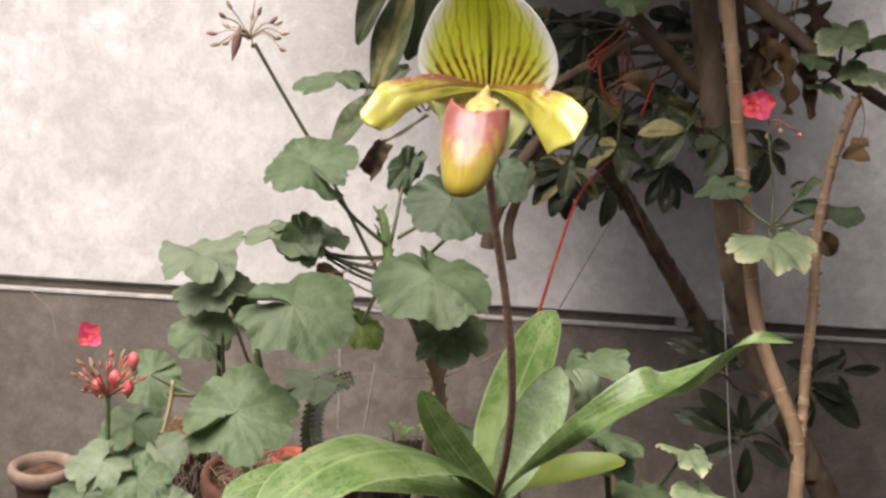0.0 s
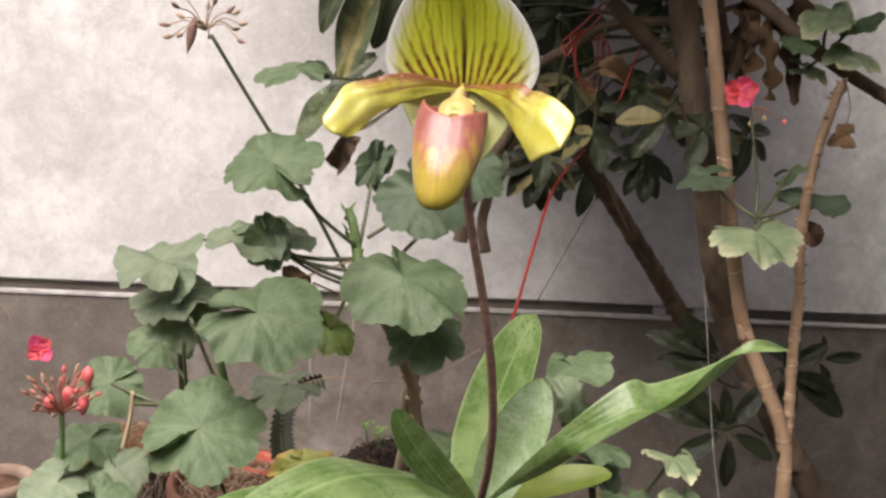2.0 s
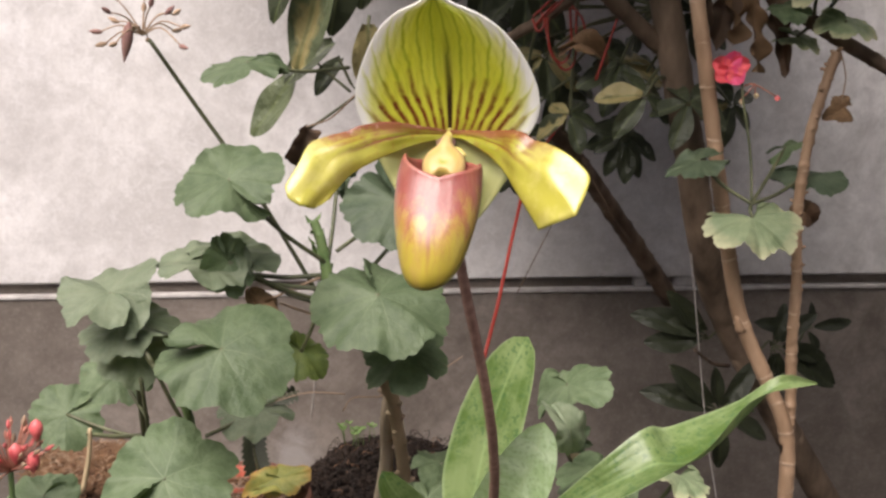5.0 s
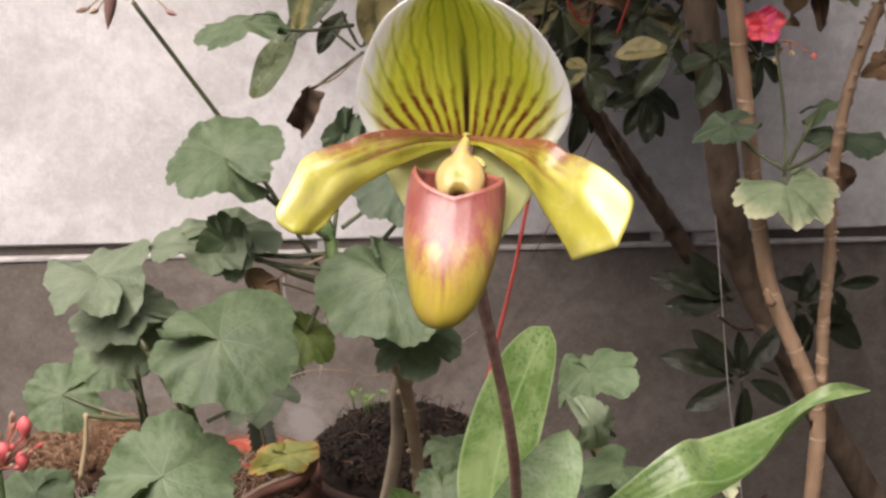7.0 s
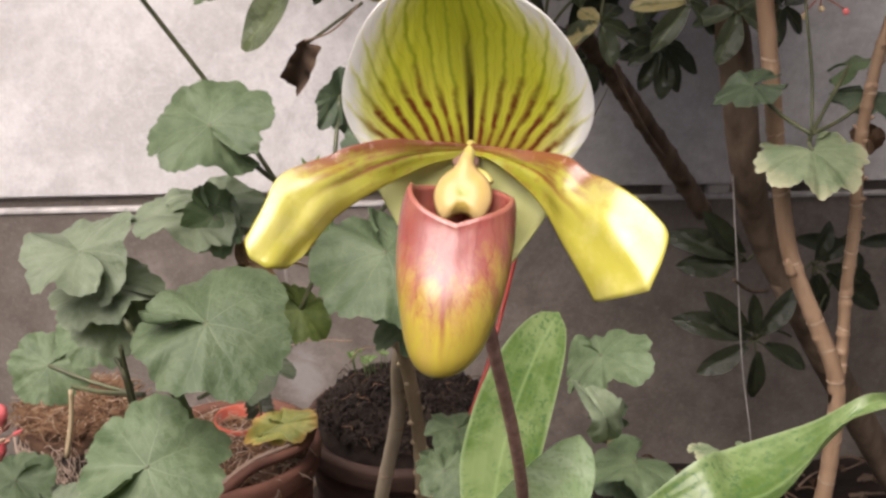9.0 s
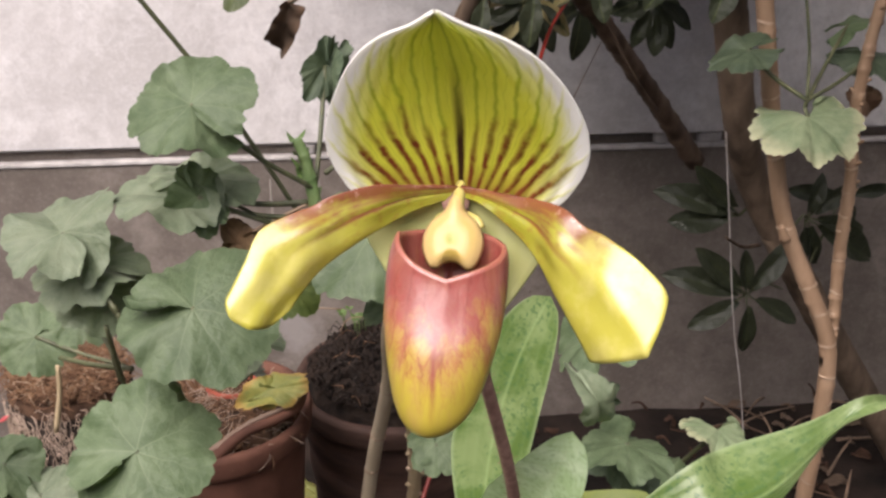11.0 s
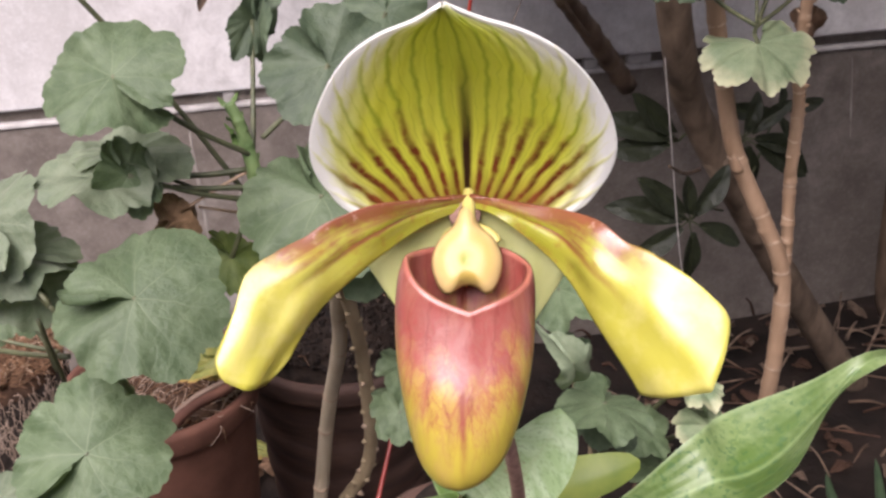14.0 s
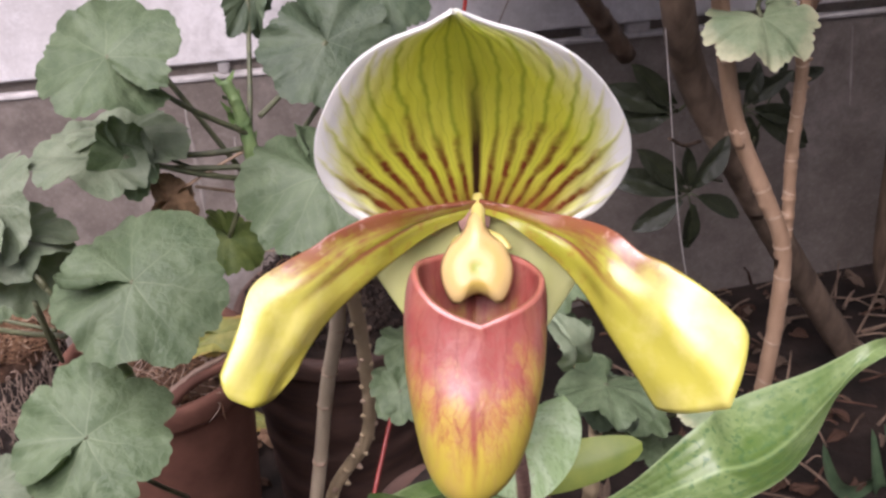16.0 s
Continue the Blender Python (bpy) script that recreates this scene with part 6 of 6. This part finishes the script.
fibres("dry_fibre", potA, -0.142, 0.527, 0.197, 0.068, 160, 0.03, ROOT_PALE, 2, 0.5, 0.006)
crumbs("litter", potA, -0.142, 0.527, 0.196, 0.068, 220, 0.005, LITTER, 3)
bowl = thing("plastic_dish", "faded red plastic dish lying on the pot litter", "dish", (-0.130, 0.520, 0.232))
part("dish_body", lathe("dish_body", [(0.0, 0.0), (0.03, 0.0), (0.034, 0.003), (0.037, 0.010), (0.0385, 0.011), (0.0385, 0.008), (0.0355, 0.001), (0.03, -0.002), (0.0, -0.002)], RED_PLASTIC, 36), bowl, Matrix.Translation((-0.134, 0.560, 0.195)) @ pose(0, 0, 0, 0, 3, 0) @ Matrix.Diagonal((0.6, 0.6, 1.4, 1.0)))
yl = thing("fallen_leaf", "yellowing brown-edged geranium leaf lying on the pot rim", "leaf", (-0.092, 0.500, 0.242))
part("leaf_blade", blade(71, G_YELLOW, fold=0.3, crumple=0.15, cup=0.3), yl, frame_of((-0.089, 0.500, 0.238), (-0.058, 0.490, 0.247), (0.1, -0.5, 0.85), 0.0299, 0.6))
part("leaf_blade", blade(72, G_YELLOW, fold=0.3, crumple=0.15, cup=0.3), yl, frame_of((-0.094, 0.500, 0.233), (-0.124, 0.490, 0.237), (0.0, -0.5, 0.85), 0.0261, 0.6))

BX, BY, BZ = (0.017, 0.660, 0.157)
potB = pot("dark ribbed clay pot filled with black soil", BX, BY, GZ, 0.145, 0.102, CLAY_DARK, 5, 0.024, SOIL, 0.012, 0.01, 2, 0.75)
part("soil_mound", lathe("soil_mound", [(0.092, 0.12), (0.088, 0.148), (0.075, 0.163), (0.05, 0.174), (0.0, 0.18)], SOIL, 40, 0.03, 9), potB, Matrix.Translation((BX, BY, 0)))
crumbs("soil_crumb", potB, BX, BY, 0.155, 0.088, 1300, 0.006, SOIL, 5, 0.026)
fibres("root_fibre", potB, BX, BY, 0.160, 0.085, 90, 0.02, ROOT_DARK, 6, 0.6, 0.026, 0.0006)
fibres("root_fibre", potB, BX, BY, 0.160, 0.08, 16, 0.02, COIR, 7, 0.6, 0.026, 0.0005)
sd = thing("seedlings", "tiny green seedlings in the black soil", "seedling", (BX - 0.03, BY, 0.165))
rng = random.Random(12)
for i in range(12):
    c = Vector((BX - 0.035 + rng.uniform(-0.02, 0.02), BY + 0.03 + rng.uniform(-0.015, 0.02), 0.182))
    d = Vector((rng.uniform(-0.3, 0.3), rng.uniform(-0.4, 0.2), 1)) * rng.uniform(0.008, 0.02)
    part("sprout", tube("sprout", [c - Vector((0, 0, 0.01)), c + d], 0.0005, 0.0004, MOSS, 5, 2), sd)
    for sgn in (-1, 1):
        me = mesh("leaf", *grid(lambda a, b: (b, (2 * a - 1) * 0.4 * math.sin(math.pi * (0.1 + 0.85 * b)), 0.1 * b), 4, 4)[:2], MOSS)
        part("leaf", me, sd, frame_of(c + d, c + d + Vector((sgn, rng.uniform(-0.5, 0.5), 0.5)), (0, -0.5, 1), 0.005))

CX, CY, CZ = -0.284, 0.600, 0.197
potC = pot("terracotta pot with a raised coir root ball", CX, CY, GZ, CZ - 0.105, 0.070, TERRACOTTA, 0, 0.022, None, 0.02, 0.01, 4, 0.65)
ball = [(0.051, -0.12), (0.056, -0.085), (0.0575, -0.05), (0.0568, -0.02), (0.053, -0.004), (0.036, 0.004), (0.016, 0.006), (0.0, 0.007)]
part("root_ball", lathe("root_ball", ball, ROOT_DARK, 44, 0.02, 5), potC, Matrix.Translation((CX, CY, CZ)), "black root ball matted with pale roots")
part("coir_top", lathe("coir_top", [(0.056, -0.008), (0.051, 0.002), (0.032, 0.009), (0.0, 0.012)], COIR_DARK, 44, 0.03, 6), potC, Matrix.Translation((CX, CY, CZ)), "orange-brown coir layer")
fibres("coir_fibre", potC, CX, CY, CZ + 0.004, 0.054, 1300, 0.019, COIR, 8, 0.5, 0.008, 0.0006)
fibres("coir_fibre", potC, CX, CY, CZ + 0.003, 0.054, 220, 0.019, DRY_STALK, 18, 0.6, 0.01, 0.0005)
crumbs("coir_crumb", potC, CX, CY, CZ + 0.004, 0.052, 300, 0.004, COIR_DARK, 19, 0.008)
rng = random.Random(14)
lines = []
for i in range(260):
    a = rng.uniform(3.3, 6.1)
    c = Vector((CX + 0.0585 * math.cos(a), CY + 0.0585 * math.sin(a), CZ - rng.uniform(0.0, 0.05)))
    pts = [c]
    for k in range(4):
        a += rng.uniform(-0.09, 0.09)
        pts.append(Vector((CX + 0.0590 * math.cos(a), CY + 0.0590 * math.sin(a), pts[-1].z - rng.uniform(-0.004, 0.014))))
    lines.append(pts)
tagged(part("pale_root", strands("pale_root", lines, 0.0005, ROOT_PALE), potC), "", "", "", "stuff")
part("dry_stick", tube("dry_stick", [(-0.218, 0.370, 0.349), (-0.220, 0.370, 0.328), (-0.227, 0.370, 0.297)], 0.0016, 0.0020, STEM_OLIVE, 7, 5, rough=0.1), potC)

TX, TY, TZ = (-0.367, 0.482, 0.219)
jar = thing("clay_pot", "small tan clay pot with a thick flared rim", "pot", (TX, TY, GZ), "flower pots")
jt = Matrix.Translation((TX, TY, 0))
part("pot_body", lathe("pot_body", [(0.0, GZ), (0.030, GZ), (0.032, GZ + 0.01), (0.026, TZ - 0.06), (0.0235, TZ - 0.03), (0.026, TZ - 0.016)], CLAY_DARK, 36, 0.01), jar, jt)
part("pot_rim", lathe("pot_rim", [(0.0245, TZ - 0.018), (0.031, TZ - 0.012), (0.0325, TZ - 0.005), (0.0315, TZ), (0.028, TZ + 0.001), (0.024, TZ - 0.001), (0.0225, TZ - 0.006), (0.0215, TZ - 0.03)], CLAY_TAN, 40, 0.006), jar, jt, "pale tan flared rim")
part("soil", lathe("soil", [(0.0225, TZ - 0.008), (0.012, TZ - 0.006), (0.0, TZ - 0.006)], LITTER, 30, 0.02), jar, jt)

# ---- low geraniums right of the orchid ----
low = thing("geranium", "low geranium with pale-rimmed leaves growing beside the orchid", "geranium", (0.14, 0.30, GZ), "geraniums")
CROWN = (0.15, 0.29, 0.27)
part("main_stem", tube("main_stem", [(0.14, 0.30, GZ), (0.145, 0.30, 0.1), CROWN, (0.119, 0.270, 0.376)], 0.007, 0.004, STEM_OLIVE, 10, 6, node=0.03), low)
g_leaf(low, (0.1125, 0.262, 0.4195), (0.124, 0.240, 0.424), 0.0285, (0.1, -0.75, 0.6), G_LEAF, (0.113, 0.280, 0.368), 81, 0.95)
dry_leaf(low, (0.1000, 0.198, 0.4180), (0.109, 0.193, 0.398), 0.0185, (0.2, -1, 0.2), G_DUSTY, 82, 0.62, "leaf", "curled dusty leaf")
part("leaf_stalk", tube("leaf_stalk", [(0.1000, 0.198, 0.4180), (0.104, 0.225, 0.395), (0.119, 0.265, 0.36)], 0.0011, 0.0013, PETIOLE, 6, 5), low)
g_leaf(low, (0.117, 0.250, 0.388), (0.121, 0.240, 0.399), 0.0145, (-0.2, -0.8, 0.5), G_DARK, None, 83, 0.7, fold=0.3)
g_leaf(low, (0.1180, 0.1990, 0.3890), (0.113, 0.165, 0.392), 0.0262, (0.0, -0.6, 0.8), G_LEAF, CROWN, 84, 1.0)
g_leaf(low, (0.176, 0.250, 0.294), (0.168, 0.220, 0.300), 0.0233, (0, -0.6, 0.8), G_LEAF, CROWN, 85, 1.0)
g_leaf(low, (0.186, 0.245, 0.361), (0.176, 0.215, 0.363), 0.0213, (0, -0.65, 0.75), G_RIM, CROWN, 86, 1.05, spread=0.85)
g_leaf(low, (0.158, 0.250, 0.327), (0.151, 0.220, 0.325), 0.0219, (0, -0.5, 0.85), G_LEAF, CROWN, 87, 1.0)
g_leaf(low, (0.194, 0.230, 0.336), (0.188, 0.200, 0.332), 0.0213, (0, -0.5, 0.85), G_RIM, CROWN, 88, 1.0)
g_leaf(low, (0.037, 0.330, 0.333), (0.024, 0.310, 0.333), 0.0229, (-0.1, -0.65, 0.7), G_LEAF, (0.10, 0.33, 0.25), 89, 0.9)
g_leaf(low, (0.028, 0.310, 0.321), (0.019, 0.290, 0.318), 0.0209, (-0.1, -0.65, 0.7), G_LEAF, (0.10, 0.33, 0.25), 90, 0.9)
g_leaf(low, (0.026, 0.300, 0.321), (0.020, 0.280, 0.308), 0.0206, (-0.3, -0.65, 0.7), G_LEAF, (0.08, 0.34, 0.22), 91, 0.8)
g_leaf(low, (0.121, 0.220, 0.366), (0.135, 0.200, 0.362), 0.0240, (0.1, -0.5, 0.8), G_DARK, CROWN, 92, 0.8)

# ---- ground litter, twigs and spiky succulent ----
aloe = thing("aloe", "dark spiky aloe leaves by the ground", "succulent", (0.60, 0.56, GZ))
for a, b in (((0.497, 0.500, -0.091), (0.485, 0.520, -0.015)), ((0.570, 0.520, -0.128), (0.562, 0.550, -0.036)), ((0.602, 0.520, -0.118), (0.575, 0.550, -0.032)), ((0.597, 0.500, -0.123), (0.580, 0.520, -0.039))):
    base = Vector((0.60, 0.56, GZ))
    part("leaf", strap("leaf", [base, base.lerp(Vector(a), 0.6), a, b], 0.018, (0, -1, 0.4), (0, -1, 0.4), ALOE, 0.6, 0.3), aloe)
sticks = thing("dry_twigs", "dry brown twigs lying on the earth", "twigs", (0.6, 0.66, GZ))
rng = random.Random(21)
for i in range(130):
    c = Vector((rng.uniform(0.33, 0.95), rng.uniform(0.5, 0.92), GZ + 0.012 + rng.uniform(0, 0.03)))
    d = Vector((rng.uniform(-1, 1), rng.uniform(-0.6, 0.6), rng.uniform(-0.1, 0.35))) * rng.uniform(0.05, 0.15)
    part("twig", tube("twig", [c - d * 0.5, c + Vector((0, 0, 0.006)), c + d * 0.5], rng.uniform(0.001, 0.003), 0.001, rng.choice((BARK_DARK, BARK_DARK, LITTER, LITTER, DRY_BROWN)), 6, 4, rough=0.1), sticks)
litter = thing("leaf_litter", "dry russet leaves scattered on the earth", "leaves", (0.55, 0.7, GZ))
for i in range(170):
    c = Vector((rng.uniform(-0.2, 1.0) if i < 70 else rng.uniform(0.38, 0.9), rng.uniform(0.35, 0.92), GZ + 0.014 + rng.uniform(0, 0.012)))
    a = rng.uniform(0, 6.28)
    me = blade(100 + i % 6, LITTER if i % 3 else BARK_DARK, cup=0.5, fold=0.4, crumple=0.2, lobes=5)
    part("dead_leaf", me, litter, frame_of(c, c + Vector((math.cos(a), math.sin(a), rng.uniform(-0.2, 0.2))), (rng.uniform(-0.5, 0.5), -0.3, 0.9), rng.uniform(0.007, 0.017), 0.45))
# yellowed leaves and crumbs between the pots
for k, (x, y, size) in enumerate(((-0.088, 0.790, 0.024), (-0.070, 0.755, 0.020), (-0.045, 0.772, 0.017), (-0.098, 0.745, 0.016), (0.085, 0.540, 0.020), (0.060, 0.575, 0.018))):
    c = Vector((x, y, GZ + 0.022))
    part("dead_leaf", blade(110 + k % 4, DRY if k % 2 else G_YELLOW, cup=0.5, fold=0.4, crumple=0.2, lobes=5), litter, frame_of(c, c + Vector((1, 0.3 * k - 0.8, 0.1)), (0.2, -0.4, 0.9), size, 0.6))
tagged(litter, kind="stuff")
